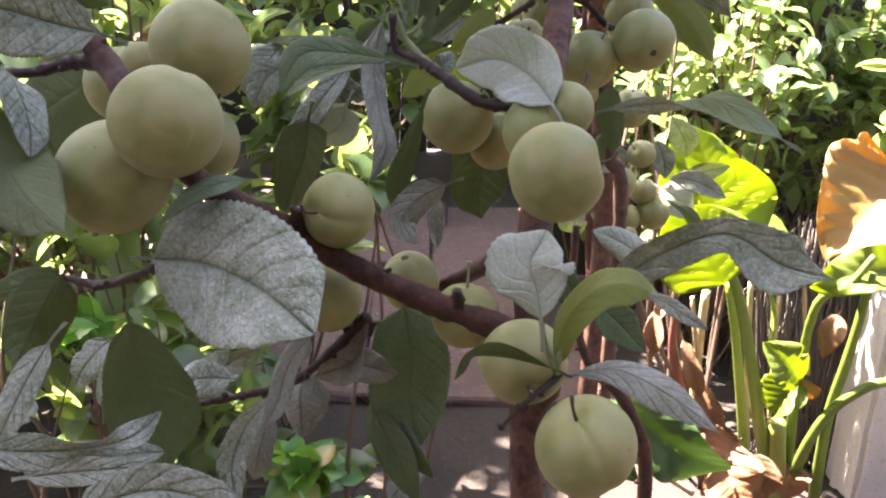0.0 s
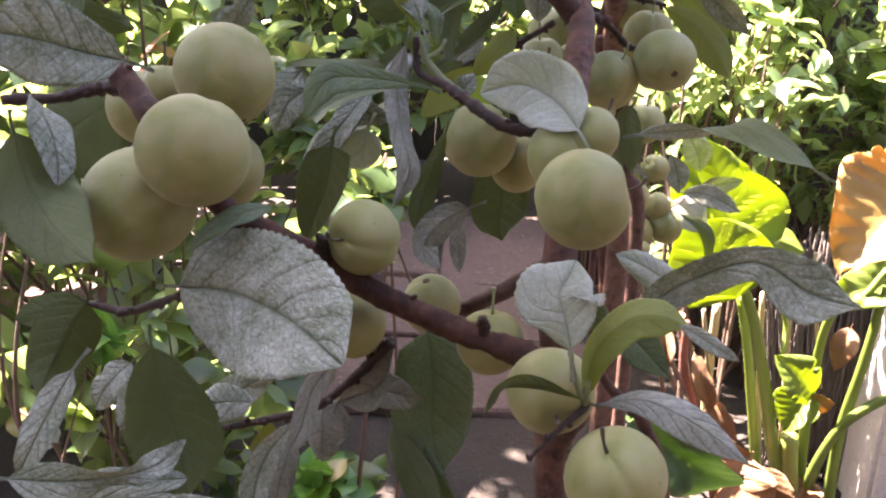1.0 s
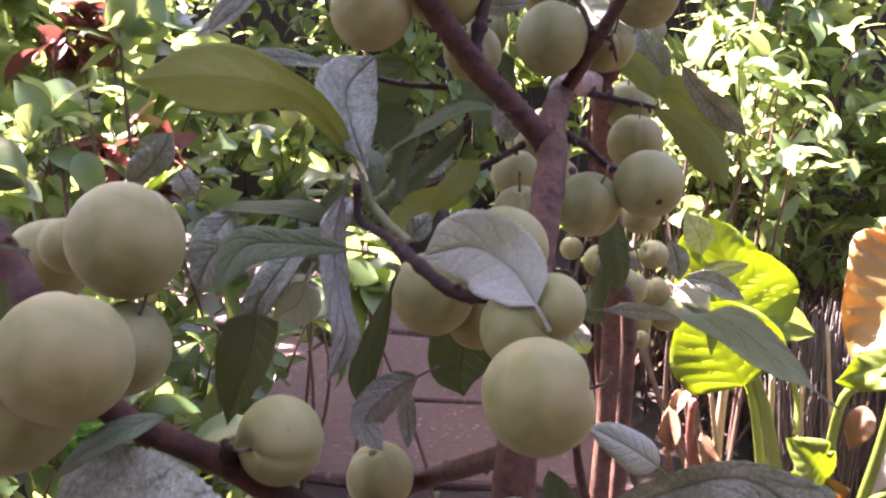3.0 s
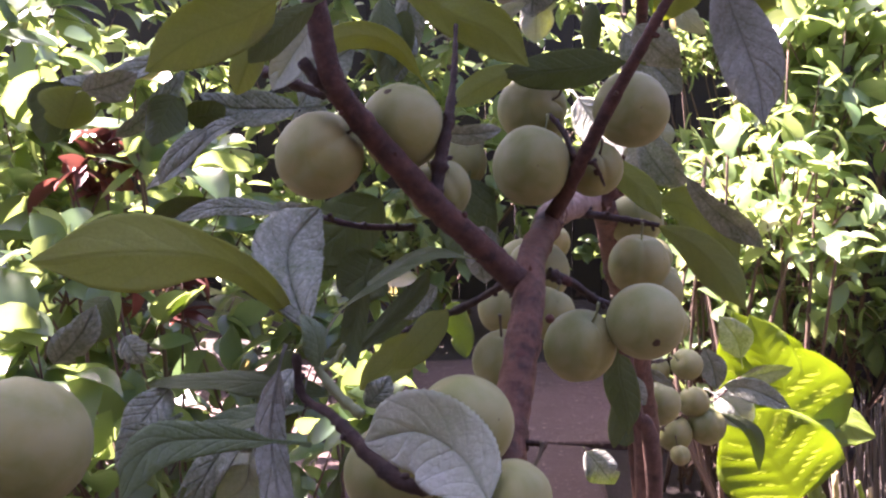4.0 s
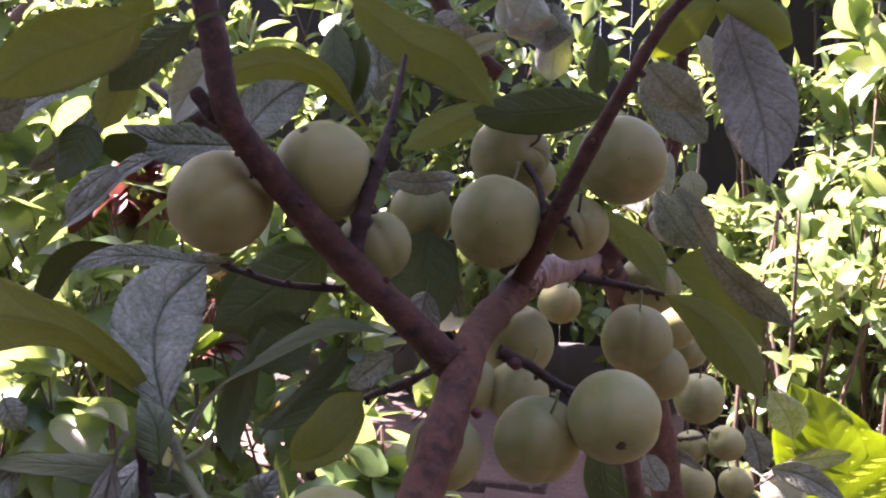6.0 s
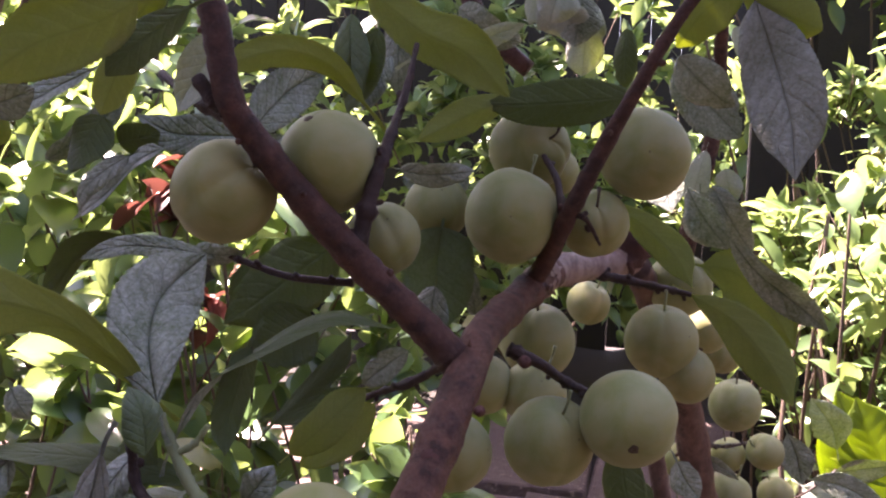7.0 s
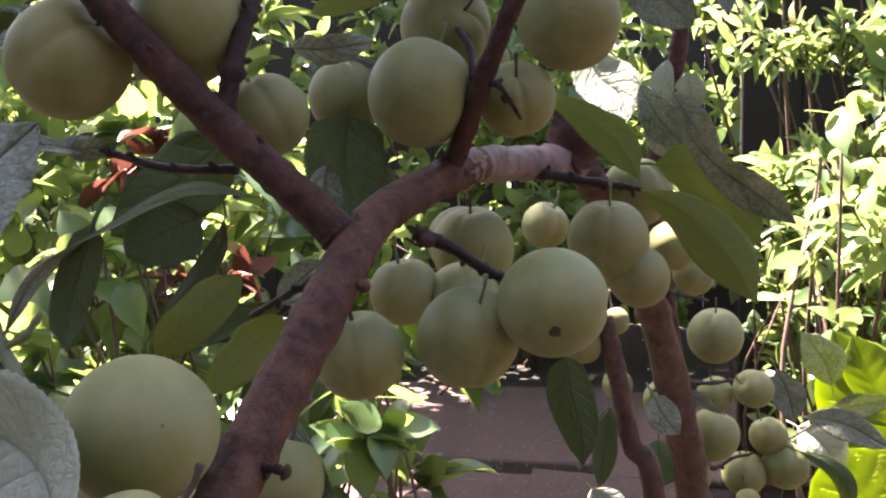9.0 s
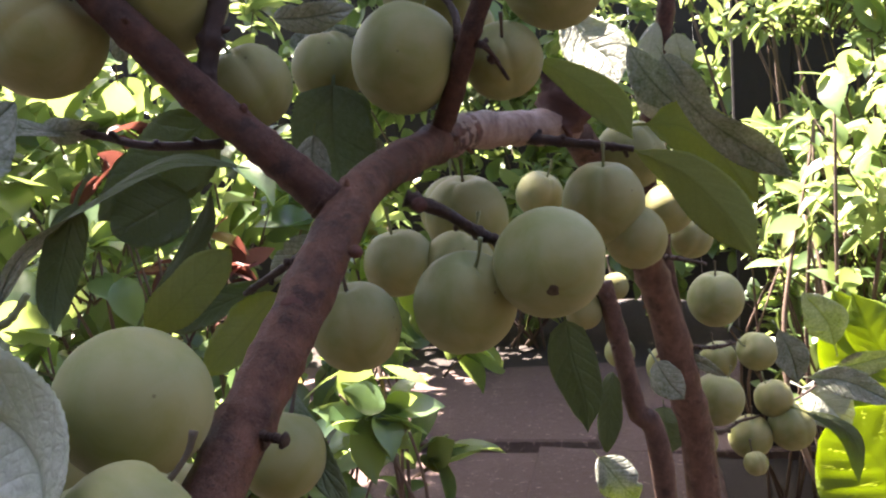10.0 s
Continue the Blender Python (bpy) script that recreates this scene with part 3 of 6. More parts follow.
def block(name, lo, hi, mat, parent, bevel=0.004, wobble=0.0, seed=0):
    """A box with bevelled edges between two corners."""
    rnd = np.random.RandomState(seed)
    bm = bmesh.new()
    bmesh.ops.create_cube(bm, size=1)
    for v in bm.verts:
        v.co = Vector([l + (h - l) * (c + 0.5) + rnd.uniform(-wobble, wobble) for l, h, c in zip(lo, hi, v.co)])
    bmesh.ops.bevel(bm, geom=bm.edges[:], offset=bevel, segments=1, affect="EDGES")
    me = bpy.data.meshes.new(name)
    bm.to_mesh(me)
    bm.free()
    me.materials.append(mat)
    return put(name, me, parent)


def fence_run(name, a, b, height, label):
    """Dark upright boards side by side from a to b."""
    ob = empty(name, (*a, 0), label, "fence", kind="structure")
    a, b = Vector((*a, 0)), Vector((*b, 0))
    way = (b - a).normalized()
    n = int((b - a).length / 0.16)
    bm = bmesh.new()
    bmesh.ops.create_cube(bm, size=1)
    for v in bm.verts:
        v.co = Vector((v.co.x * 0.159, v.co.y * 0.022, (v.co.z + 0.5) * height))
    bmesh.ops.bevel(bm, geom=bm.edges[:], offset=0.005, segments=1, affect="EDGES")
    me = bpy.data.meshes.new("board")
    bm.to_mesh(me)
    bm.free()
    me.materials.append(FENCE)
    turn = math.degrees(math.atan2(way.y, way.x))
    for i in range(n):
        o = new("board", me)
        o.parent = ob
        o.matrix_parent_inverse = ob.matrix_basis.inverted()
        p = a + way * (0.16 * i + 0.08)
        o.matrix_basis = pose(p.x, p.y, -0.02 + 0.02 * math.sin(i * 3.7), 0, 0, turn)


fence_run("fence_bed", (0.42, 3.0), (2.9, 3.0), 2.0, "dark red-brown upright board garden fence")
fence_run("fence_back", (-5, 5.2), (2.9, 5.2), 2.3, "dark upright board fence added to close the garden in")
fence_run("fence_left", (-5, -1.9), (-5, 5.2), 2.3, "dark upright board fence added to close the garden in")
fence_run("fence_right", (2.8, 5.2), (2.8, -1.9), 2.3, "dark upright board fence added to close the garden in")
# Unseen boards behind the camera, added tall and dark to cut front light.
fence_run("fence_unseen_front", (-5, -1.9), (2.9, -1.9), 2.6, "dark upright board fence added to close the garden in")

# ---- the plum tree: stems, limbs and twigs ----
branch("trunk", [(0.086, 0.53, -0.03, 0.017), (0.075, 0.46, 0.35, 0.011), (0.064, 0.43, 0.63, 0.0088), (0.062, 0.425, 0.71, 0.0085)])
branch("limb", [(0.062, 0.425, 0.7, 0.0085), (0.0534, 0.43, 0.7994, 0.0083), (0.0525, 0.44, 0.8444, 0.0081), (0.0529, 0.46, 0.8885, 0.009), (0.0633, 0.52, 0.9346, 0.0082), (0.0657, 0.555, 0.9554, 0.0083), (0.071, 0.585, 0.9779, 0.0082), (0.0761, 0.617, 1.001, 0.0082), (0.0778, 0.65, 1.0132, 0.008), (0.0864, 0.7, 1.0216, 0.008), (0.0956, 0.75, 1.0276, 0.0083)], LIMB_BARK)
branch("lit_branch", [(0.0906, 0.725, 1.0244, 0.0083), (0.0956, 0.75, 1.0276, 0.0086), (0.1112, 0.8, 1.0263, 0.0089), (0.1356, 0.855, 1.0249, 0.0097)], LIT_BARK)
branch("fork_branch", [(0.0724, 0.625, 1.0049, 0.0075), (0.065, 0.625, 1.0129, 0.007), (0.046, 0.622, 1.0315, 0.0065), (0.0292, 0.62, 1.0476, 0.0066), (0.0098, 0.612, 1.0711, 0.0062), (-0.0092, 0.605, 1.0959, 0.006), (-0.0178, 0.6, 1.1113, 0.0058), (-0.0235, 0.6, 1.1398, 0.0054), (-0.0292, 0.6, 1.1658, 0.005), (-0.0323, 0.6, 1.2083, 0.0044)])
branch("upper_branch", [(0.0888, 0.715, 1.025, 0.005), (0.0974, 0.71, 1.0391, 0.0046), (0.1098, 0.7, 1.0659, 0.0042), (0.1248, 0.695, 1.0975, 0.0038), (0.1392, 0.69, 1.1249, 0.0033), (0.1507, 0.69, 1.1466, 0.003), (0.1622, 0.69, 1.164, 0.0026), (0.1808, 0.69, 1.1797, 0.0022)])
branch("low_branch", [(-0.1706, 0.47, 0.9798, 0.0056), (-0.1558, 0.46, 0.9655, 0.0062), (-0.1396, 0.445, 0.9523, 0.006), (-0.1079, 0.43, 0.9202, 0.0056), (-0.0873, 0.43, 0.9094, 0.0052), (-0.0631, 0.435, 0.8954, 0.0054), (-0.0401, 0.435, 0.8816, 0.0058), (-0.0154, 0.437, 0.8697, 0.0059), (0.0127, 0.435, 0.8595, 0.0062), (0.0349, 0.43, 0.8537, 0.007), (0.0544, 0.435, 0.839, 0.0075), (0.0538, 0.435, 0.8221, 0.008)])
branch("low_twig", [(-0.2243, 0.47, 0.9577, 0.0026), (-0.1967, 0.47, 0.9602, 0.0026), (-0.1798, 0.47, 0.9654, 0.003), (-0.1628, 0.465, 0.9678, 0.004)])
branch("cross_branch", [(0.0532, 0.465, 0.89, 0.005), (0.0445, 0.49, 0.8756, 0.005), (0.0303, 0.52, 0.8534, 0.005), (0.0116, 0.54, 0.8348, 0.0044), (-0.0115, 0.52, 0.8285, 0.0036)])
branch("hub_twig", [(0.0398, 0.5, 0.9504, 0.0026), (0.0233, 0.5, 0.9525, 0.0032), (0.005, 0.515, 0.9616, 0.0028), (-0.0094, 0.53, 0.969, 0.0023), (-0.0241, 0.54, 0.9744, 0.0018), (-0.0262, 0.54, 0.993, 0.0016)])
branch("fruit_twig", [(0.088, 0.66, 1.0052, 0.0032), (0.1018, 0.665, 0.9984, 0.0024), (0.1144, 0.675, 0.9874, 0.0022), (0.1248, 0.68, 0.9828, 0.0016)])
branch("heart_twig", [(0.1097, 0.8, 1.0228, 0.003), (0.1347, 0.81, 1.0175, 0.0024), (0.1582, 0.81, 1.0136, 0.002), (0.1731, 0.81, 1.011, 0.0014)])
branch("spur_twig", [(0.028, 0.62, 1.048, 0.0036), (0.0305, 0.625, 1.0638, 0.0036), (0.0333, 0.63, 1.0802, 0.0034), (0.0358, 0.64, 1.0957, 0.0024), (0.0374, 0.66, 1.117, 0.0015), (0.0374, 0.68, 1.1414, 0.0012)])
branch("stub_twig", [(-0.0166, 0.6, 1.1057, 0.0036), (-0.0238, 0.6, 1.1101, 0.0032), (-0.0321, 0.6, 1.12, 0.0026)])
branch("side_twig", [(-0.0247, 0.615, 1.1037, 0.0024), (-0.0487, 0.63, 1.112, 0.0022), (-0.0761, 0.65, 1.1248, 0.002)])
branch("left_twig", [(0.0145, 0.66, 1.031, 0.002), (-0.016, 0.66, 1.0321, 0.0017), (-0.0387, 0.66, 1.0377, 0.0015), (-0.0502, 0.66, 1.0412, 0.0012)])
branch("dark_twig", [(0.0634, 0.66, 0.9995, 0.0022), (0.0426, 0.67, 0.9847, 0.0019), (0.0233, 0.68, 0.9749, 0.0017), (0.0028, 0.69, 0.964, 0.0013)])
branch("knob_twig", [(0.0678, 0.5490, 0.9525, 0.003), (0.0738, 0.5450, 0.9519, 0.0015), (0.0782, 0.5430, 0.9522, 0.0012), (0.0815, 0.5420, 0.9517, 0.0018)])
branch("right_trunk", [(0.14, 0.868, 1.0185, 0.0095), (0.15, 0.91, 0.993, 0.01), (0.1645, 0.98, 0.9484, 0.011), (0.18, 1.02, 0.9032, 0.012), (0.1992, 1.06, 0.8154, 0.0135), (0.2149, 1.09, 0.7006, 0.014), (0.225, 1.11, 0.35, 0.016), (0.23, 1.12, -0.03, 0.02)], RED_BARK)
branch("thin_trunk", [(0.1512, 0.86, 0.931, 0.0052), (0.1584, 0.86, 0.8963, 0.0056), (0.1665, 0.86, 0.8541, 0.006), (0.1823, 0.86, 0.7932, 0.0065), (0.19, 0.87, 0.4, 0.007), (0.2, 0.9, -0.03, 0.009)], RED_BARK)
branch("back_trunk", [(0.2034, 1.12, 1.1449, 0.006), (0.2001, 1.12, 1.1088, 0.007), (0.1925, 1.12, 1.0678, 0.008), (0.1833, 1.12, 1.0165, 0.009), (0.1787, 1.14, 0.9619, 0.009), (0.1926, 1.16, 0.8712, 0.0095), (0.25, 1.2, 0.4, 0.011), (0.26, 1.22, -0.03, 0.014)])
branch("back_limb", [(0.0023, 0.95, 1.2144, 0.007), (0.0205, 0.95, 1.1809, 0.007), (0.0537, 0.95, 1.1517, 0.006)])
branch("low_sprout", [(0.1222, 0.75, 0.8176, 0.003), (0.1255, 0.75, 0.7572, 0.0033), (0.1438, 0.75, 0.6946, 0.004), (0.1834, 0.75, 0.6525, 0.0055), (0.2094, 0.75, 0.561, 0.007), (0.2, 0.77, 0.3, 0.008), (0.21, 0.78, -0.03, 0.015)])
branch("low_side_twig", [(-0.1252, 0.48, 0.779, 0.0018), (-0.0977, 0.47, 0.7906, 0.002), (-0.0684, 0.46, 0.8054, 0.0022), (-0.0442, 0.455, 0.83, 0.0024), (-0.0296, 0.45, 0.8484, 0.0024)])
branch("leaf_twig", [(-0.1824, 0.45, 0.8621, 0.0014), (-0.1592, 0.44, 0.8623, 0.002), (-0.1372, 0.425, 0.8736, 0.002), (-0.1229, 0.41, 0.8839, 0.0012)])
branch("g_twig", [(0.1914, 1.04, 0.9148, 0.002), (0.207, 1.06, 0.9085, 0.0015), (0.2232, 1.08, 0.9012, 0.0011)])
branch("t_twig", [(0.1955, 1.05, 0.8464, 0.002), (0.2081, 1.1, 0.8273, 0.002), (0.2291, 1.14, 0.8147, 0.0018), (0.251, 1.17, 0.81, 0.0015)])
branch("t_twig_low", [(0.2035, 1.1, 0.763, 0.002), (0.2321, 1.15, 0.732, 0.002), (0.2566, 1.2, 0.7251, 0.0016), (0.2792, 1.24, 0.7169, 0.0012), (0.3227, 1.26, 0.7307, 0.0012), (0.3626, 1.3, 0.7481, 0.001)])
branch("m_spur", [(0.0542, 0.43, 0.7994, 0.005), (0.0574, 0.415, 0.8215, 0.004), (0.0606, 0.405, 0.8341, 0.0035), (0.0584, 0.385, 0.8521, 0.0024)])
branch("green_shoot", [(-0.0001, 0.55, 0.962, 0.0022), (-0.011, 0.555, 0.9694, 0.002), (-0.0206, 0.56, 0.9798, 0.0019), (-0.0266, 0.56, 0.9943, 0.0015)], STALK)
branch("green_shoot_twig", [(-0.0206, 0.56, 0.9798, 0.0015), (-0.0144, 0.562, 0.9832, 0.0012), (-0.0095, 0.565, 0.9904, 0.0009)], STALK)
branch("m_shoot", [(0.0584, 0.385, 0.8521, 0.0016), (0.0586, 0.383, 0.8612, 0.0013), (0.0629, 0.385, 0.8711, 0.0011), (0.0694, 0.385, 0.8793, 0.0009)], STALK)
branch("m_shoot_twig", [(0.0584, 0.385, 0.8521, 0.0015), (0.0526, 0.38, 0.8649, 0.0011), (0.0479, 0.374, 0.8814, 0.0009)], STALK)
branch("fruit_stub_twig", [(0.0587, 0.385, 0.8494, 0.0018), (0.0469, 0.375, 0.8443, 0.0011), (0.0359, 0.37, 0.8342, 0.0009), (0.0343, 0.37, 0.8325, 0.0016)])
branch("nub_twig", [(0.0154, 0.433, 0.8598, 0.0026), (0.0154, 0.43, 0.8674, 0.0023), (0.0141, 0.428, 0.8724, 0.002)])
branch("spur_b_twig", [(-0.0623, 0.435, 0.8974, 0.003), (-0.0626, 0.43, 0.9044, 0.0025), (-0.0615, 0.428, 0.9085, 0.0015)])
branch("x_twig", [(0.1059, 0.7, 1.0602, 0.002), (0.1008, 0.72, 1.0784, 0.0018), (0.0918, 0.735, 1.0907, 0.0014)])
branch("z_twig", [(0.1099, 0.7, 1.0631, 0.0016), (0.1167, 0.7, 1.062, 0.0011), (0.1235, 0.712, 1.0486, 0.0008)])
branch("w_twig", [(0.0333, 0.63, 1.0802, 0.003), (0.0257, 0.632, 1.0828, 0.0025), (0.0211, 0.634, 1.0816, 0.003)])
put("bud_scar", mesh_of("bud_scar", *tube([(0.0714, 0.5789, 0.9798, 0.0040), (0.0720, 0.5777, 0.9801, 0.0034), (0.0725, 0.5765, 0.9803, 0.0014)], 12, 0.5, 3, 40), [CUT]), plum_tree, (0, 0, 0), "dark bud scar on the bark")
put("bud_scar", mesh_of("bud_scar", *tube([(0.0856, 0.6019, 0.9936, 0.0024), (0.0861, 0.6006, 0.9938, 0.0020), (0.0865, 0.5994, 0.9940, 0.0008)], 12, 0.5, 3, 41), [CUT]), plum_tree, (0, 0, 0), "dark bud scar on the bark")
put("bud_scar", mesh_of("bud_scar", *tube([(0.0970, 0.6462, 1.0034, 0.0028), (0.0973, 0.6449, 1.0035, 0.0024), (0.0976, 0.6437, 1.0036, 0.0010)], 12, 0.5, 3, 42), [CUT]), plum_tree, (0, 0, 0), "dark bud scar on the bark")
put("bud_scar", mesh_of("bud_scar", *tube([(0.0749, 0.5940, 0.9895, 0.0016), (0.0754, 0.5928, 0.9897, 0.0014), (0.0759, 0.5915, 0.9899, 0.0006)], 12, 0.5, 3, 43), [CUT]), plum_tree, (0, 0, 0), "dark bud scar on the bark")
put("bud_scar", mesh_of("bud_scar", *tube([(0.0654, 0.5572, 0.9638, 0.0015), (0.0659, 0.5560, 0.9642, 0.0013), (0.0665, 0.5549, 0.9645, 0.0005)], 12, 0.5, 3, 44), [CUT]), plum_tree, (0, 0, 0), "dark bud scar on the bark")
put("cut_end", mesh_of("cut_end", *tube([(0.127, 0.842, 1.024, 0.0090), (0.131, 0.845, 1.029, 0.0132), (0.135, 0.850, 1.036, 0.0140), (0.138, 0.856, 1.043, 0.0110), (0.140, 0.860, 1.048, 0.005)], 18, 0.9, 3, 77), [CUT]), plum_tree, (0, 0, 0), "ragged reddish cut end of the limb")

# ---- its leaves ----
leaf((-0.1878, 0.42, 0.9684), (-0.17, 0.4, 0.9338), (0.84, -0.15, 0.52), 0.0254, 0.1, "grey")
leaf((-0.191, 0.56, 0.9528), (-0.2741, 0.6, 0.8971), (0.46, 0.89, -0.05), 0.0573, -0.05, "green")
leaf((-0.1767, 0.45, 0.9984), (-0.2071, 0.45, 1.0182), (-0.46, 0.54, -0.71), 0.0269, -0.1, "green")
leaf((-0.2071, 0.5, 1.0056), (-0.1663, 0.5, 0.9944), (0.09, 0.95, 0.31), 0.0165, -0.15, "green")
leaf((-0.1399, 0.55, 0.9852), (-0.1183, 0.55, 1.0105), (0.45, -0.81, -0.39), 0.0184, 0.1, "grey")
leaf((-0.183, 0.45, 0.8621), (-0.2172, 0.45, 0.8513), (0.12, 0.92, -0.37), 0.0176, -0.05, "green")
leaf((-0.2051, 0.45, 0.7954), (-0.2061, 0.42, 0.792), (0.63, -0.11, 0.77), 0.0200, 0.1, "grey")
leaf((-0.1263, 0.42, 0.7834), (-0.1872, 0.4, 0.7815), (0.18, -0.62, 0.76), 0.0170, 0.08, "grey", round_tip=True)
leaf((-0.0811, 0.46, 0.7847), (-0.0901, 0.46, 0.7444), (0.27, 0.96, -0.06), 0.0169, -0.05, "dry")
leaf((-0.0282, 0.47, 0.79), (0.0012, 0.44, 0.7477), (0.24, 0.86, -0.44), 0.0189, -0.04, "green")
leaf((0.001, 0.47, 0.7571), (-0.0147, 0.45, 0.7403), (-0, 0.64, -0.76), 0.0187, -0.04, "dry")
leaf((-0.0641, 0.52, 0.7785), (-0.0691, 0.52, 0.7477), (0.12, 0.99, -0.02), 0.0241, -0.04, "dry")
leaf((0.0019, 0.53, 0.8951), (0.0067, 0.52, 0.8643), (0.65, 0.75, -0.14), 0.0130, -0.05, "dry")
leaf((0.0909, 0.37, 0.8963), (0.114, 0.36, 0.8854), (-0.24, -0.91, 0.33), 0.0069, 0.05, "grey")
leaf((-0.2065, 0.55, 0.7369), (-0.2024, 0.58, 0.7635), (0.6, -0.58, 0.56), 0.0205, 0.1, "grey")
leaf((-0.0148, 0.53, 0.9902), (-0.0184, 0.53, 1.0133), (0.87, -0.47, 0.14), 0.0151, 0.1, "green")
leaf((-0.0176, 0.57, 0.9644), (-0.1013, 0.56, 0.9699), (-0.12, 0.51, -0.85), 0.0153, -0.1, "green")
leaf((-0.091, 0.56, 0.9705), (-0.1116, 0.55, 0.9435), (0.12, -0.96, 0.27), 0.0195, 0.1, "grey")
leaf((-0.0086, 0.72, 1.1611), (-0.0058, 0.72, 1.1129), (-0.27, -0.96, -0.02), 0.0229, 0.04, "green")
leaf((-0.1201, 0.67, 1.1051), (-0.1311, 0.66, 1.0774), (0.06, 0.93, -0.36), 0.0252, -0.05, "green")
leaf((-0.1765, 0.65, 1.1131), (-0.1882, 0.65, 1.0805), (-0.22, 0.97, 0.08), 0.0285, -0.04, "green")
leaf((-0.1602, 0.68, 1.0827), (-0.1239, 0.7, 1.1193), (0.7, -0.63, -0.34), 0.0161, 0.1, "grey")
leaf((0.1835, 0.72, 1.1702), (0.2151, 0.7, 1.1494), (0.63, 0.74, 0.25), 0.0274, -0.05, "yellow")
leaf((0.1611, 0.92, 1.1514), (0.2031, 0.9, 1.1038), (-0.44, -0.9, -0.01), 0.0383, 0.05, "grey")
leaf((0.1853, 1, 1.0626), (0.1921, 1, 1.0184), (-0.3, -0.95, -0.05), 0.0310, 0.04, "grey")
leaf((0.1935, 1, 1.0673), (0.2261, 1, 1.0157), (-0.25, -0.96, -0.16), 0.0264, 0.04, "grey")
leaf((0.2029, 1, 1.0813), (0.2096, 1, 1.0531), (-0.3, -0.95, -0.07), 0.0220, 0.05, "white")
leaf((0.1904, 1.05, 1.0945), (0.1798, 1.05, 1.0443), (-0.25, -0.97, 0.05), 0.0217, 0.05, "white")
leaf((-0.0096, 0.7, 1.0425), (-0.0647, 0.7, 0.9997), (0.03, 1, -0.04), 0.0409, -0.03, "green")
leaf((-0.0654, 0.72, 1.0299), (-0.0458, 0.72, 0.9902), (-0.16, 0.98, -0.08), 0.0371, -0.03, "green")
leaf((0.1546, 0.85, 0.8783), (0.1489, 0.85, 0.8293), (0.25, 0.97, -0.03), 0.0152, -0.05, "green")
leaf((0.0493, 0.62, 0.9416), (0.0745, 0.6, 0.9059), (-0.01, -0.88, 0.48), 0.0123, 0.12, "green")
leaf((0.0052, 0.72, 0.9633), (-0.0543, 0.72, 0.9398), (0.1, 0.96, -0.24), 0.0155, -0.1, "green")
leaf((0.0135, 0.7, 0.9617), (-0.0246, 0.7, 0.9251), (0.07, 1, -0.07), 0.0234, -0.03, "yellow")
leaf((0.0197, 0.74, 0.9815), (-0.0066, 0.74, 0.9598), (-0.07, -0.99, 0.09), 0.0168, 0.08, "grey")
leaf((-0.0037, 0.66, 1.0116), (-0.0264, 0.64, 0.9981), (-0.44, 0.79, -0.43), 0.0339, -0.05, "green")
leaf((0.1847, 1.08, 0.78), (0.1901, 1.08, 0.74), (-0.22, -0.97, -0.03), 0.0335, 0.05, "green")
leaf((0.1369, 0.95, 0.786), (0.1632, 0.95, 0.7523), (0.02, -1, 0.02), 0.0304, 0.05, "grey")
leaf((0.0633, 0.95, 1.2056), (0.0956, 0.95, 1.1761), (-0.23, -0.94, -0.25), 0.0366, 0.05, "white")
leaf((0.0957, 0.98, 1.2048), (0.0918, 0.98, 1.1489), (-0.27, -0.96, 0.02), 0.0334, 0.05, "white")
leaf((0.0918, 0.95, 1.2055), (0.087, 0.95, 1.1686), (-0.17, -0.98, 0.02), 0.0377, 0.05, "grey")
leaf((0.0518, 0.95, 1.2099), (0.08, 0.95, 1.1871), (-0.19, -0.95, -0.24), 0.0379, 0.05, "white")
leaf((0.1275, 0.85, 1.1692), (0.1274, 0.85, 1.1324), (0.24, 0.97, -0), 0.0160, -0.05, "green")
leaf((0.0027, 0.78, 1.1833), (0.0002, 0.78, 1.1221), (-0, -1, 0), 0.0197, 0.05, "grey")
leaf((0.025, 0.7, 1.0825), (0.0622, 0.7, 1.0836), (0.01, -0.92, -0.39), 0.0140, 0.15, "grey")
leaf((0.0574, 0.74, 1.0039), (0.0515, 0.74, 1.0295), (0.42, -0.9, 0.1), 0.0114, 0.05, "grey")
leaf((0.0536, 0.66, 1.0317), (0.051, 0.66, 0.9993), (-0.37, -0.93, 0.03), 0.0221, 0.05, "grey")
leaf((0.0085, 0.6, 0.9691), (0.0328, 0.62, 0.9934), (-0.48, 0.85, -0.22), 0.0179, -0.1, "yellow")
leaf((0.0062, 0.72, 1.1533), (-0.0085, 0.72, 1.1104), (0.04, 1, -0.01), 0.0204, -0.05, "green")
leaf((0.0073, 0.74, 1.1416), (-0.0016, 0.72, 1.112), (0.12, -0.84, 0.53), 0.0139, 0.05, "grey")
leaf((-0.0283, 0.62, 1.139), (-0.0524, 0.62, 1.1065), (-0.04, -1, 0.03), 0.0197, 0.05, "white")
leaf((-0.0531, 0.66, 1.0389), (-0.1163, 0.64, 1.0418), (0.25, -0.7, 0.66), 0.0124, 0.1, "grey")
leaf((-0.0658, 0.66, 1.0421), (-0.0403, 0.66, 1.0419), (-0, -0.92, -0.4), 0.0126, 0.1, "grey")
leaf((-0.0023, 0.58, 0.9555), (0.009, 0.58, 0.9697), (0.07, -1, -0.05), 0.0135, 0.05, "grey")
leaf((0.0531, 0.74, 1.0262), (0.0331, 0.74, 1.0222), (-0.06, -0.96, 0.29), 0.0366, 0.05, "green")
leaf((-0.0457, 0.72, 1.0978), (-0.0652, 0.72, 1.0731), (-0.04, -1, 0.03), 0.0182, 0.1, "grey")
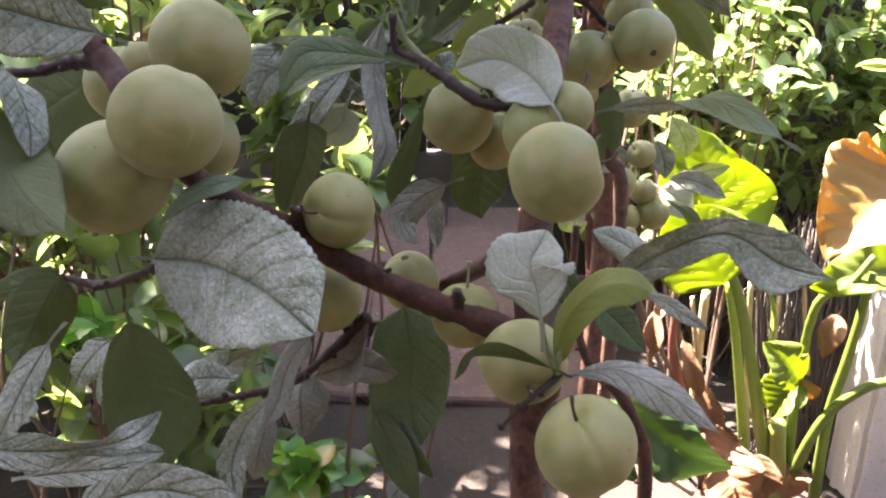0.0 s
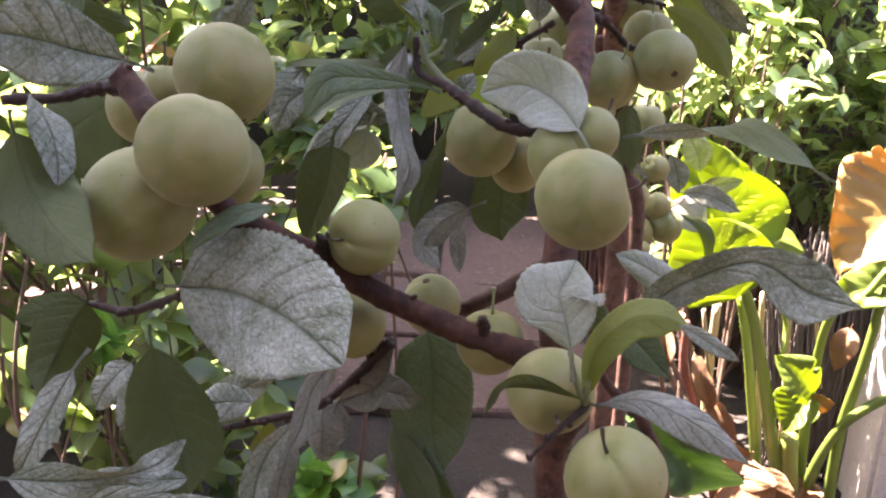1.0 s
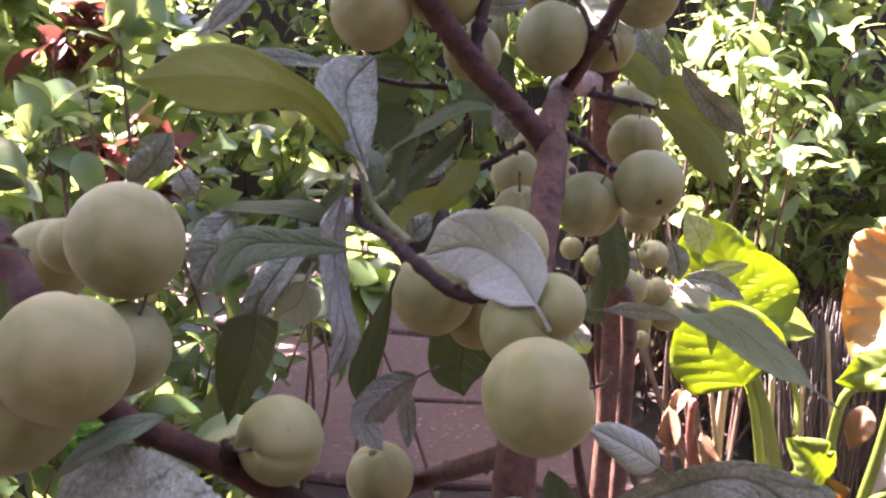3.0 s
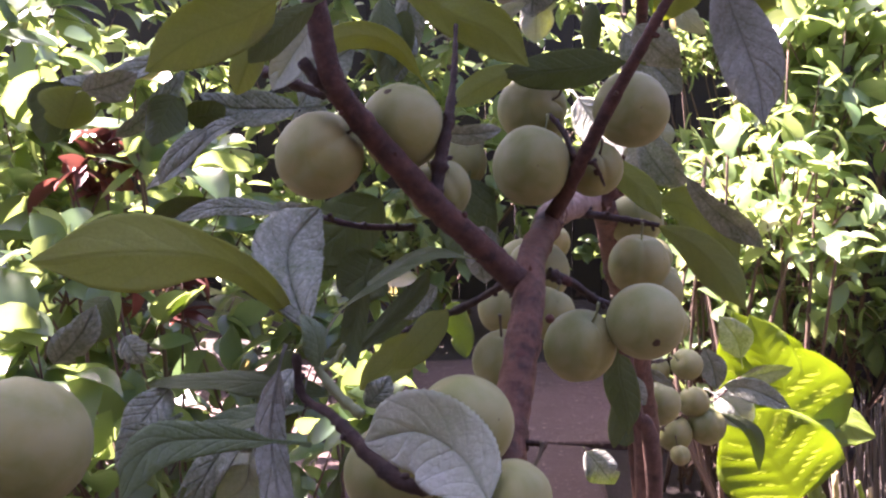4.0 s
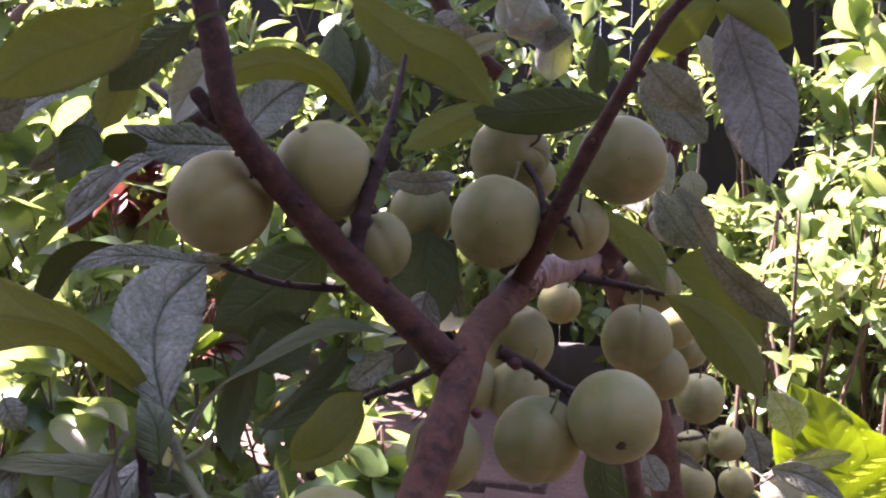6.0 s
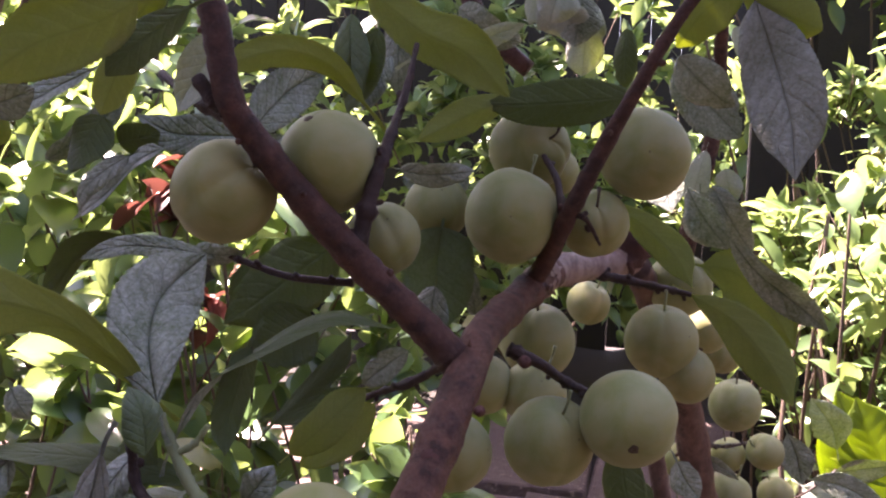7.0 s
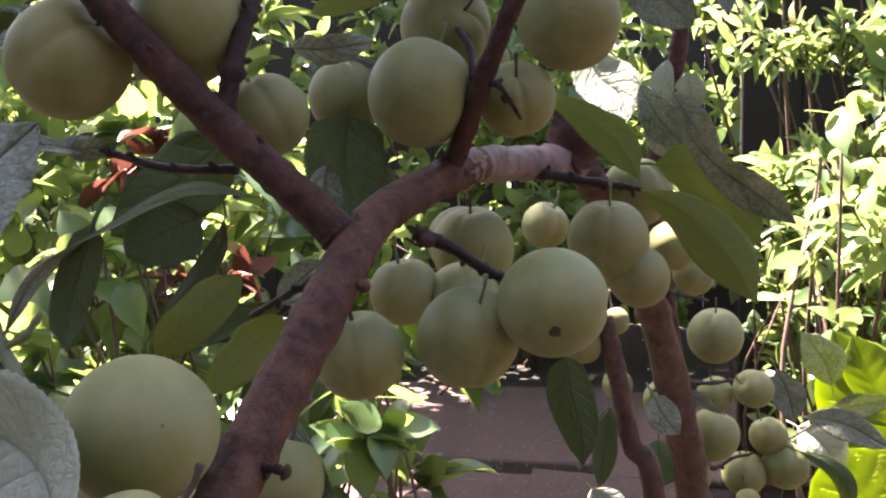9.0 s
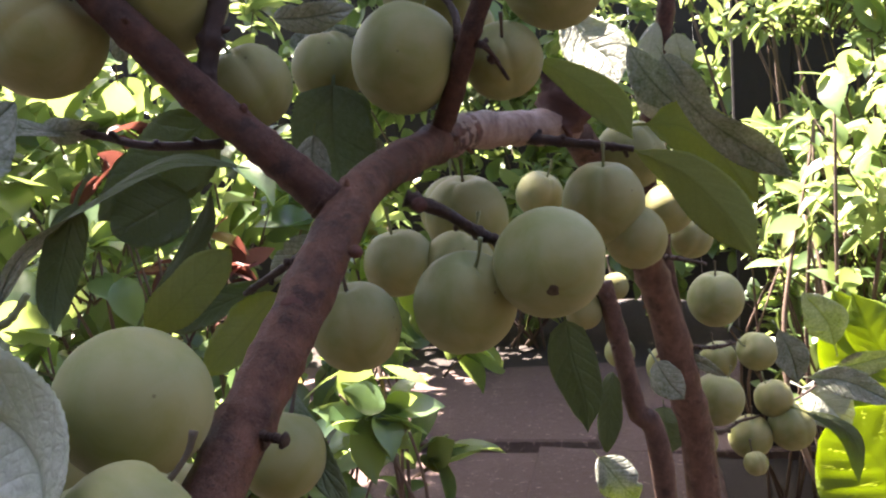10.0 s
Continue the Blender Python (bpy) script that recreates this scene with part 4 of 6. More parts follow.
leaf((-0.118, 0.68, 1.0923), (-0.0945, 0.68, 1.0984), (-0.1, 0.91, 0.4), 0.0194, -0.1, "green")
leaf((-0.0525, 0.56, 0.9599), (-0.087, 0.55, 0.9071), (-0.22, -0.92, 0.32), 0.0183, 0.08, "grey")
leaf((-0.036, 0.57, 0.9866), (-0.0493, 0.56, 0.9508), (0.05, 0.96, -0.29), 0.0183, -0.05, "green")
leaf((-0.0247, 0.55, 0.9649), (-0.086, 0.53, 0.9465), (-0.11, -0.48, 0.87), 0.0146, 0.1, "green")
leaf((-0.0659, 0.57, 0.9477), (-0.04, 0.56, 0.945), (-0.36, -0.93, -0.05), 0.0170, 0.1, "grey")
leaf((-0.1436, 0.62, 1.0004), (-0.1576, 0.62, 0.9765), (0.14, 0.99, -0.08), 0.0234, -0.1, "green")
leaf((-0.1374, 0.62, 0.9792), (-0.1275, 0.62, 0.9646), (-0.05, -1, -0.03), 0.0168, 0.1, "grey")
leaf((-0.1268, 0.44, 0.8854), (-0.0895, 0.43, 0.9125), (-0.13, 0.86, 0.49), 0.0107, -0.1, "green")
leaf((0.073, 0.5, 0.866), (0.0871, 0.5, 0.8384), (-0.18, -0.98, -0.09), 0.0172, 0.1, "green")
leaf((0.1297, 0.52, 0.8598), (0.0948, 0.52, 0.8803), (0.24, -0.88, 0.41), 0.0207, 0.1, "white")
leaf((0.0251, 0.75, 1.0716), (0.0143, 0.75, 1.0807), (0.27, -0.91, 0.32), 0.0165, 0.1, "grey")
leaf((0.0476, 0.74, 1.0246), (0.0387, 0.74, 1.0021), (0.08, -1, -0.03), 0.0083, 0.05, "grey")
leaf((0.0198, 0.9, 0.9355), (0.0316, 0.9, 0.8886), (-0.04, 1, -0.01), 0.0228, -0.05, "green")
leaf((0.0518, 0.74, 1.0764), (0.0225, 0.74, 1.066), (-0.05, -0.99, 0.14), 0.0187, 0.2, "grey")
leaf((-0.084, 0.42, 0.9234), (-0.1172, 0.4, 0.9062), (0.11, -0.74, 0.66), 0.0096, 0.25, "green")
leaf((-0.1112, 0.5, 0.7855), (-0.1443, 0.5, 0.78), (-0.11, -0.71, 0.69), 0.0231, 0.15, "grey", round_tip=True)
leaf((-0.07, 0.5, 0.7841), (-0.068, 0.5, 0.7509), (0.18, 0.98, 0.01), 0.0233, -0.1, "dry")
leaf((-0.0244, 0.48, 0.7896), (0.0096, 0.46, 0.7499), (-0.24, -0.93, 0.26), 0.0142, 0.15, "green")
leaf((-0.1818, 0.44, 0.9391), (-0.1922, 0.42, 0.8975), (-0.7, 0.7, -0.16), 0.0236, -0.1, "green")
leaf((-0.1865, 0.52, 0.7976), (-0.2088, 0.52, 0.7665), (-0.38, -0.88, 0.27), 0.0205, 0.15, "grey")
leaf((-0.1492, 0.62, 1.1078), (-0.1204, 0.62, 1.1159), (0.16, -0.82, -0.55), 0.0186, 0.1, "grey")
leaf((-0.1005, 0.66, 1.0859), (-0.1324, 0.66, 1.056), (-0.17, -0.97, 0.18), 0.0117, 0.15, "grey")
leaf((-0.0299, 0.55, 0.983), (-0.0427, 0.54, 0.9604), (-0, -0.91, 0.41), 0.0134, 0.1, "grey")
leaf((-0.0956, 0.66, 1.1512), (-0.0817, 0.66, 1.1677), (-0.52, 0.74, 0.43), 0.0170, -0.1, "yellow")
leaf((-0.1718, 0.64, 1.0883), (-0.1615, 0.64, 1.1108), (-0.64, 0.71, 0.29), 0.0310, -0.05, "yellow")
leaf((0.08, 0.93, 1.209), (0.0698, 0.93, 1.1837), (-0.17, -0.98, 0.07), 0.0346, 0.1, "white")
leaf((0.1591, 0.85, 1.1519), (0.1952, 0.86, 1.1224), (-0.2, -0.83, -0.52), 0.0306, 0.1, "grey")
leaf((0.1947, 0.9, 1.1757), (0.2197, 0.9, 1.1478), (-0.43, -0.82, -0.38), 0.0183, 0.1, "white")
leaf((0.1712, 0.9, 1.0698), (0.2014, 0.9, 1.0287), (-0.38, -0.88, -0.28), 0.0250, 0.1, "grey")
leaf((0.0207, 0.85, 1.1825), (0.0601, 0.85, 1.1595), (-0.23, -0.89, -0.4), 0.0272, 0.15, "grey")
blade([(-0.1219, 0.405, 0.8893, -0.20, -0.94, 0.26, 0.0326), (-0.0974, 0.4, 0.8896, -0.39, -0.87, 0.31, 0.0583), (-0.0689, 0.38, 0.8859, -0.38, -0.71, 0.60, 0.0569), (-0.0445, 0.36, 0.8758, -0.22, -0.64, 0.74, 0.0273)], "grey", teeth=0.7, quilt=1.8, cup=6)
blade([(-0.1508, 0.43, 0.9841, 0.60, -0.80, 0.02, 0.0124), (-0.1644, 0.42, 0.9879, 0.59, -0.80, 0.10, 0.0289), (-0.1797, 0.41, 0.9932, 0.51, -0.86, 0.04, 0.0351), (-0.1985, 0.4, 0.9967, 0.48, -0.88, 0.05, 0.0159)], "grey", quilt=0.9)
blade([(-0.1918, 0.41, 0.9536, -0.23, 0.83, -0.51, 0.0145), (-0.182, 0.4, 0.9328, 0.01, 0.74, -0.68, 0.0359), (-0.1647, 0.38, 0.9215, 0.20, 0.57, -0.79, 0.0287), (-0.1416, 0.36, 0.9141, 0.20, 0.53, -0.82, 0.0066)], "green", cup=20)
blade([(-0.1505, 0.45, 0.8393, -0.33, 0.90, -0.28, 0.0115), (-0.1452, 0.445, 0.8168, -0.26, 0.93, -0.27, 0.036), (-0.1362, 0.44, 0.791, -0.31, 0.88, -0.36, 0.0479), (-0.13, 0.43, 0.7663, -0.37, 0.83, -0.43, 0.0202)], "green", cup=14)
blade([(-0.1829, 0.36, 0.8169, 0.30, -0.81, 0.49, 0.0119), (-0.1641, 0.365, 0.8135, 0.38, -0.89, 0.24, 0.0164), (-0.144, 0.375, 0.811, 0.52, -0.77, -0.37, 0.0099), (-0.1305, 0.39, 0.8088, 0.33, -0.50, 0.80, 0.0134), (-0.1201, 0.4, 0.8167, 0.35, -0.78, 0.52, 0.0089)], "grey", wave=1.5)
blade([(-0.175, 0.38, 0.7914, -0.42, -0.82, 0.39, 0.0076), (-0.1452, 0.37, 0.8021, -0.36, -0.90, 0.26, 0.0128), (-0.1104, 0.36, 0.8121, -0.36, -0.83, 0.43, 0.0033)], "grey")
blade([(-0.1448, 0.36, 0.7886, -0.28, -0.88, 0.38, 0.0146), (-0.1087, 0.355, 0.8039, -0.02, -0.92, 0.38, 0.0237), (-0.0745, 0.36, 0.7921, 0.30, -0.80, 0.52, 0.0146)], "grey", quilt=0.8)
blade([(-0.1787, 0.44, 0.8652, -0.31, 0.93, -0.20, 0.0193), (-0.1854, 0.435, 0.8526, -0.38, 0.91, -0.14, 0.0308), (-0.1923, 0.43, 0.8365, -0.37, 0.87, -0.32, 0.0275), (-0.1962, 0.42, 0.8244, -0.28, 0.78, -0.56, 0.0081)], "green", cup=18)
blade([(-0.1789, 0.42, 0.8385, 0.09, -0.81, 0.57, 0.0081), (-0.1851, 0.41, 0.8253, -0.09, -0.80, 0.59, 0.0165), (-0.1912, 0.4, 0.8096, -0.03, -0.96, 0.29, 0.0144), (-0.2001, 0.4, 0.7914, 0.03, -1.00, -0.02, 0.0053)], "grey", wave=1.6)
blade([(-0.1555, 0.56, 0.7522, -0.13, -0.95, 0.30, 0.0111), (-0.1336, 0.56, 0.7618, -0.38, -0.79, 0.48, 0.0228), (-0.1195, 0.555, 0.7728, -0.03, -0.93, -0.37, 0.0181), (-0.1057, 0.55, 0.7848, 0.33, -0.67, -0.67, 0.0071)], "grey", wave=1.6)
blade([(-0.0574, 0.44, 0.8395, -0.25, -0.95, 0.17, 0.0113), (-0.0675, 0.44, 0.8245, -0.30, -0.92, 0.27, 0.012), (-0.0724, 0.435, 0.8064, -0.08, -0.94, 0.32, 0.0114), (-0.079, 0.43, 0.7922, 0.08, -0.95, 0.30, 0.0046)], "dry", wave=1.2)
blade([(-0.0786, 0.45, 0.801, 0.01, -0.96, 0.26, 0.0047), (-0.0919, 0.445, 0.7833, 0.06, -0.97, 0.23, 0.0148), (-0.0977, 0.44, 0.7632, 0.03, -0.91, 0.41, 0.0154), (-0.0917, 0.43, 0.7496, 0.15, -0.76, 0.63, 0.0088)], "grey", wave=1.4)
blade([(-0.012, 0.48, 0.8423, 0.05, -0.98, 0.20, 0.0275), (-0.0078, 0.475, 0.8164, -0.05, -0.98, 0.18, 0.0431), (-0.0065, 0.47, 0.7883, 0.04, -0.96, 0.29, 0.0403), (-0.0013, 0.46, 0.7657, 0.03, -0.91, 0.41, 0.0092)], "green", teeth=1.2)
blade([(-0.0356, 0.46, 0.8454, -0.27, -0.92, 0.29, 0.0117), (-0.0311, 0.455, 0.8338, -0.83, -0.53, 0.14, 0.0219), (-0.0367, 0.455, 0.8208, -0.49, -0.80, 0.35, 0.0236), (-0.0576, 0.46, 0.8083, 0.00, -0.93, -0.38, 0.0072)], "dry", wave=2.5, cup=25)
blade([(-0.0451, 0.465, 0.8158, -0.31, -0.95, -0.05, 0.0121), (-0.0296, 0.46, 0.8156, -0.23, -0.77, 0.60, 0.0185), (-0.0132, 0.455, 0.8155, -0.27, -0.88, -0.40, 0.0077)], "dry", wave=2.5, cup=20)
blade([(0.0477, 0.372, 0.8819, -0.08, -0.99, 0.15, 0.0042), (0.0453, 0.374, 0.8938, 0.01, -0.98, 0.18, 0.0233), (0.0418, 0.376, 0.904, -0.11, -0.94, 0.32, 0.0367), (0.0456, 0.38, 0.9113, -0.07, -0.80, 0.60, 0.0215), (0.0487, 0.385, 0.9168, 0.05, -0.75, 0.65, 0.0141)], "white", cup=10, quilt=0.6)
blade([(0.0577, 0.474, 0.9569, -0.43, -0.76, 0.48, 0.0141), (0.0476, 0.487, 0.9682, -0.43, -0.84, 0.33, 0.0344), (0.0304, 0.495, 0.975, -0.32, -0.94, 0.10, 0.0342), (0.0093, 0.5, 0.9688, -0.24, -0.97, 0.04, 0.0171)], "white", quilt=0.9, teeth=0.8)
blade([(0.0885, 0.475, 0.9557, -0.61, -0.72, -0.33, 0.0068), (0.1085, 0.455, 0.9627, -0.34, -0.49, -0.80, 0.014), (0.1241, 0.43, 0.9682, 0.56, 0.32, -0.77, 0.0157), (0.1366, 0.405, 0.9623, 0.07, 0.34, -0.94, 0.0149), (0.1515, 0.385, 0.954, -0.82, -0.48, -0.32, 0.0037)], "grey", cup=10)
blade([(0.0911, 0.445, 0.8727, -0.38, -0.92, -0.05, 0.0101), (0.1123, 0.435, 0.894, -0.24, -0.91, -0.33, 0.0222), (0.1363, 0.42, 0.909, -0.47, -0.88, -0.01, 0.0171), (0.1597, 0.41, 0.8985, -0.34, -0.90, 0.27, 0.0286), (0.1788, 0.4, 0.8965, -0.38, -0.81, 0.45, 0.005)], "grey", cup=12, quilt=0.8)
blade([(0.0582, 0.385, 0.8548, 0.68, 0.72, 0.11, 0.004), (0.0597, 0.38, 0.8777, 0.75, 0.66, -0.08, 0.0154), (0.0715, 0.375, 0.8955, 0.59, 0.65, -0.48, 0.0168), (0.0853, 0.372, 0.8982, 0.13, 0.77, -0.62, 0.0153), (0.0963, 0.37, 0.8946, -0.10, 0.71, -0.69, 0.0065)], "yellow", wave=1.2, cup=14)
blade([(0.0652, 0.385, 0.8519, 0.35, 0.53, -0.77, 0.002), (0.0836, 0.38, 0.8568, 0.20, 0.55, -0.81, 0.0137), (0.1035, 0.37, 0.8515, 0.02, 0.68, -0.73, 0.0168), (0.1251, 0.36, 0.8396, -0.10, 0.66, -0.74, 0.0028)], "dry", cup=16)
blade([(0.0535, 0.37, 0.8611, 0.00, 0.74, 0.67, 0.0014), (0.0356, 0.362, 0.87, -0.24, 0.81, 0.53, 0.0078), (0.0211, 0.352, 0.8738, -0.55, 0.61, 0.57, 0.0107), (0.0121, 0.345, 0.8656, -0.47, 0.86, -0.21, 0.004)], "grey", cup=14)
blade([(0.0993, 0.5, 0.84, -0.32, -0.83, 0.45, 0.0172), (0.1095, 0.492, 0.8325, -0.46, -0.82, 0.34, 0.0215), (0.1215, 0.48, 0.8219, -0.36, -0.79, 0.50, 0.0031)], "green")
blade([(-0.0238, 0.49, 0.9728, 0.22, -0.94, 0.26, 0.0029), (-0.0483, 0.485, 0.9754, 0.25, -0.87, 0.43, 0.0125), (-0.0671, 0.478, 0.974, 0.23, -0.90, 0.36, 0.0162), (-0.0772, 0.47, 0.956, 0.25, -0.93, 0.27, 0.0061)], "green")
blade([(-0.0672, 0.5, 0.9373, -0.28, 0.96, 0.04, 0.0221), (-0.0701, 0.5, 0.9176, -0.42, 0.90, 0.10, 0.0279), (-0.0762, 0.5, 0.8986, -0.32, 0.94, 0.09, 0.019), (-0.0809, 0.5, 0.8812, -0.25, 0.97, 0.07, 0.0037)], "grey", cup=22)
blade([(-0.0314, 0.53, 0.9885, -0.56, 0.82, -0.09, 0.0074), (-0.0348, 0.525, 0.9646, -0.32, 0.90, -0.30, 0.013), (-0.0303, 0.515, 0.9415, -0.49, 0.73, -0.48, 0.0142), (-0.0255, 0.505, 0.9244, -0.33, 0.89, -0.33, 0.0134), (-0.0344, 0.5, 0.9048, -0.06, 0.97, -0.22, 0.0037)], "dry", wave=1.6, cup=20)
blade([(-0.0073, 0.53, 0.9429, -0.18, 0.98, -0.09, 0.0032), (-0.0133, 0.527, 0.9213, -0.34, 0.94, -0.05, 0.0115), (-0.0194, 0.523, 0.8991, -0.21, 0.96, -0.16, 0.0141), (-0.0147, 0.52, 0.8808, -0.05, 0.98, -0.18, 0.0052)], "green")
blade([(0.0074, 0.52, 0.9018, -0.52, 0.85, 0.08, 0.0108), (-0.0067, 0.512, 0.8952, -0.40, 0.89, -0.23, 0.0183), (-0.0155, 0.505, 0.8837, -0.53, 0.76, -0.39, 0.0175), (-0.0067, 0.5, 0.8719, -0.11, 0.88, -0.45, 0.0062)], "dry", wave=2.0)
blade([(0.0286, 0.58, 0.9181, 0.04, 1.00, 0.00, 0.0316), (0.0298, 0.58, 0.8988, -0.03, 1.00, -0.00, 0.0362), (0.0288, 0.58, 0.8804, 0.03, 1.00, 0.00, 0.0316), (0.0326, 0.58, 0.8664, -0.01, 1.00, -0.00, 0.0072)], "green")
blade([(-0.0856, 0.53, 0.9621, 0.01, -1.00, -0.02, 0.0094), (-0.0951, 0.53, 0.9542, -0.08, -1.00, 0.05, 0.0188), (-0.1022, 0.53, 0.9381, 0.11, -0.99, -0.05, 0.0082)], "grey", quilt=0.9)
blade([(-0.0523, 0.55, 0.9383, -0.12, -0.99, 0.04, 0.0132), (-0.0561, 0.55, 0.9265, -0.03, -1.00, 0.02, 0.0232), (-0.0692, 0.55, 0.9181, 0.04, -1.00, -0.07, 0.0067)], "white")
blade([(-0.0304, 0.56, 1.0013, -0.58, 0.78, 0.24, 0.0034), (-0.0393, 0.548, 1.0189, -0.44, 0.85, 0.30, 0.0117), (-0.0553, 0.535, 1.035, -0.58, 0.81, 0.08, 0.0162), (-0.0827, 0.515, 1.0419, -0.48, 0.86, -0.18, 0.0321), (-0.1199, 0.5, 1.0407, -0.37, 0.92, -0.11, 0.0125)], "yellow", cup=8, teeth=0.4)
blade([(-0.0235, 0.553, 0.9994, 0.19, -0.86, 0.48, 0.0033), (-0.032, 0.562, 1.0188, 0.27, -0.74, 0.62, 0.027), (-0.0359, 0.578, 1.0346, 0.42, -0.73, 0.53, 0.033), (-0.0234, 0.59, 1.0505, 0.31, -0.86, 0.40, 0.0153)], "grey", quilt=1.2, cup=10)
blade([(-0.0332, 0.56, 1.1434, -0.34, 0.94, 0.10, 0.0092), (-0.0465, 0.556, 1.1356, -0.34, 0.93, 0.14, 0.0233), (-0.0665, 0.55, 1.1277, -0.29, 0.96, 0.06, 0.0268), (-0.0867, 0.545, 1.1137, -0.32, 0.94, 0.13, 0.0068)], "yellow", cup=6)
blade([(-0.0185, 0.57, 1.1426, -0.36, 0.93, 0.00, 0.0038), (-0.0291, 0.566, 1.1345, -0.41, 0.91, 0.04, 0.0126), (-0.0382, 0.562, 1.1261, -0.36, 0.93, 0.03, 0.0144), (-0.0464, 0.56, 1.1173, -0.31, 0.95, 0.08, 0.0079)], "green")
blade([(-0.0468, 0.575, 1.1295, -0.39, 0.92, -0.11, 0.0106), (-0.0504, 0.572, 1.1176, -0.44, 0.90, -0.03, 0.0144), (-0.0554, 0.57, 1.1038, -0.35, 0.94, -0.01, 0.0082)], "yellow")
blade([(0.0195, 0.66, 1.1121, -0.27, 0.86, 0.43, 0.0023), (0.007, 0.648, 1.1284, -0.35, 0.82, 0.45, 0.0113), (-0.0109, 0.635, 1.1337, -0.57, 0.80, 0.20, 0.0143), (-0.0338, 0.62, 1.1253, -0.54, 0.84, -0.03, 0.0107)], "yellow", cup=16)
blade([(0.0069, 0.7, 1.1699, -0.00, 1.00, -0.01, 0.0155), (0.0341, 0.7, 1.1495, 0.02, 1.00, 0.03, 0.0242), (0.0568, 0.7, 1.1389, 0.08, 0.99, 0.12, 0.0273), (0.0784, 0.7, 1.1186, 0.02, 1.00, 0.02, 0.0093)], "yellow", cup=12)
blade([(0.0273, 0.72, 1.139, 0.60, -0.75, -0.27, 0.0065), (0.0498, 0.735, 1.1471, 0.56, -0.48, -0.68, 0.0166), (0.0778, 0.75, 1.1594, 0.54, -0.80, -0.26, 0.0068)], "white", cup=14)
blade([(0.1371, 0.73, 1.1215, -0.08, 1.00, 0.03, 0.0065), (0.1099, 0.728, 1.1184, -0.06, 1.00, 0.07, 0.0241), (0.0857, 0.727, 1.1165, -0.06, 1.00, 0.00, 0.0209), (0.0597, 0.725, 1.116, -0.08, 0.99, 0.07, 0.0059)], "green", cup=10)
blade([(0.0752, 0.73, 1.12, -0.41, 0.91, -0.09, 0.0046), (0.0551, 0.72, 1.1107, -0.49, 0.87, -0.04, 0.0182), (0.0321, 0.705, 1.0972, -0.45, 0.87, -0.20, 0.0083)], "yellow", cup=14)
blade([(0.1893, 0.715, 1.1652, -0.33, -0.91, 0.24, 0.0142), (0.1972, 0.705, 1.1383, -0.46, -0.85, 0.23, 0.0315), (0.2046, 0.692, 1.1109, -0.32, -0.88, 0.35, 0.0321), (0.2066, 0.68, 1.0835, -0.19, -0.90, 0.38, 0.0064)], "dry", cup=6, quilt=0.4, teeth=0.5)
blade([(0.1834, 0.72, 1.1732, -0.00, 1.00, 0.00, 0.0124), (0.1672, 0.72, 1.1614, 0.32, 0.89, 0.33, 0.025), (0.1555, 0.74, 1.1463, 0.52, 0.69, 0.51, 0.0098)], "yellow")
blade([(-0.0568, 0.7, 1.0975, 0.73, -0.65, 0.19, 0.007), (-0.0496, 0.712, 1.1113, 0.64, -0.70, 0.30, 0.0242), (-0.0418, 0.725, 1.1236, 0.72, -0.68, 0.15, 0.0253), (-0.0283, 0.74, 1.1347, 0.67, -0.72, 0.16, 0.008)], "grey", quilt=1.2)
blade([(-0.0568, 0.7, 1.097, 0.14, -0.93, 0.34, 0.0058), (-0.0768, 0.697, 1.0971, 0.18, -0.97, 0.18, 0.021), (-0.0953, 0.693, 1.0978, 0.21, -0.98, 0.08, 0.0186), (-0.1137, 0.69, 1.1066, 0.22, -0.96, 0.14, 0.0058)], "grey", quilt=1.0, wave=1.5)
blade([(-0.0812, 0.66, 1.0906, -0.39, -0.86, 0.32, 0.0043), (-0.0979, 0.665, 1.0839, -0.50, -0.71, 0.49, 0.0143), (-0.1185, 0.67, 1.0672, -0.55, -0.65, 0.52, 0.0181), (-0.1443, 0.678, 1.0518, -0.50, -0.72, 0.47, 0.0041)], "grey", teeth=1.6, cup=14)
blade([(-0.1167, 0.66, 1.1281, 0.00, -0.98, 0.22, 0.0027), (-0.1355, 0.658, 1.1192, -0.11, -0.86, 0.49, 0.0142), (-0.1539, 0.655, 1.1107, 0.03, -0.79, 0.62, 0.0182), (-0.1848, 0.65, 1.1117, 0.14, -0.76, 0.63, 0.0083)], "grey", quilt=1.2, cup=12)
blade([(-0.0814, 0.66, 1.0379, 0.05, 0.37, 0.93, 0.0027), (-0.0986, 0.655, 1.0409, -0.13, 0.60, 0.79, 0.018), (-0.1198, 0.65, 1.0392, -0.66, 0.33, 0.68, 0.0218), (-0.1359, 0.64, 1.0117, -0.72, 0.67, 0.18, 0.0054)], "grey", cup=20)
blade([(-0.0242, 0.565, 0.9824, 0.89, -0.38, -0.26, 0.0021), (-0.0155, 0.572, 1.0014, 0.80, -0.09, -0.59, 0.0112), (0.0018, 0.584, 1.0152, 0.36, 0.30, -0.88, 0.014), (0.0272, 0.597, 1.0276, 0.01, 0.30, -0.95, 0.0129), (0.0502, 0.606, 1.0226, -0.29, 0.24, -0.93, 0.0027)], "grey", cup=12, teeth=0.6)
blade([(-0.0175, 0.64, 0.9663, 0.42, 0.88, -0.24, 0.0031), (0.0013, 0.636, 0.9849, 0.39, 0.91, -0.14, 0.0105), (0.019, 0.63, 1.0031, 0.47, 0.88, -0.06, 0.0095), (0.0255, 0.625, 1.0156, 0.43, 0.89, 0.13, 0.0029)], "grey", cup=16)
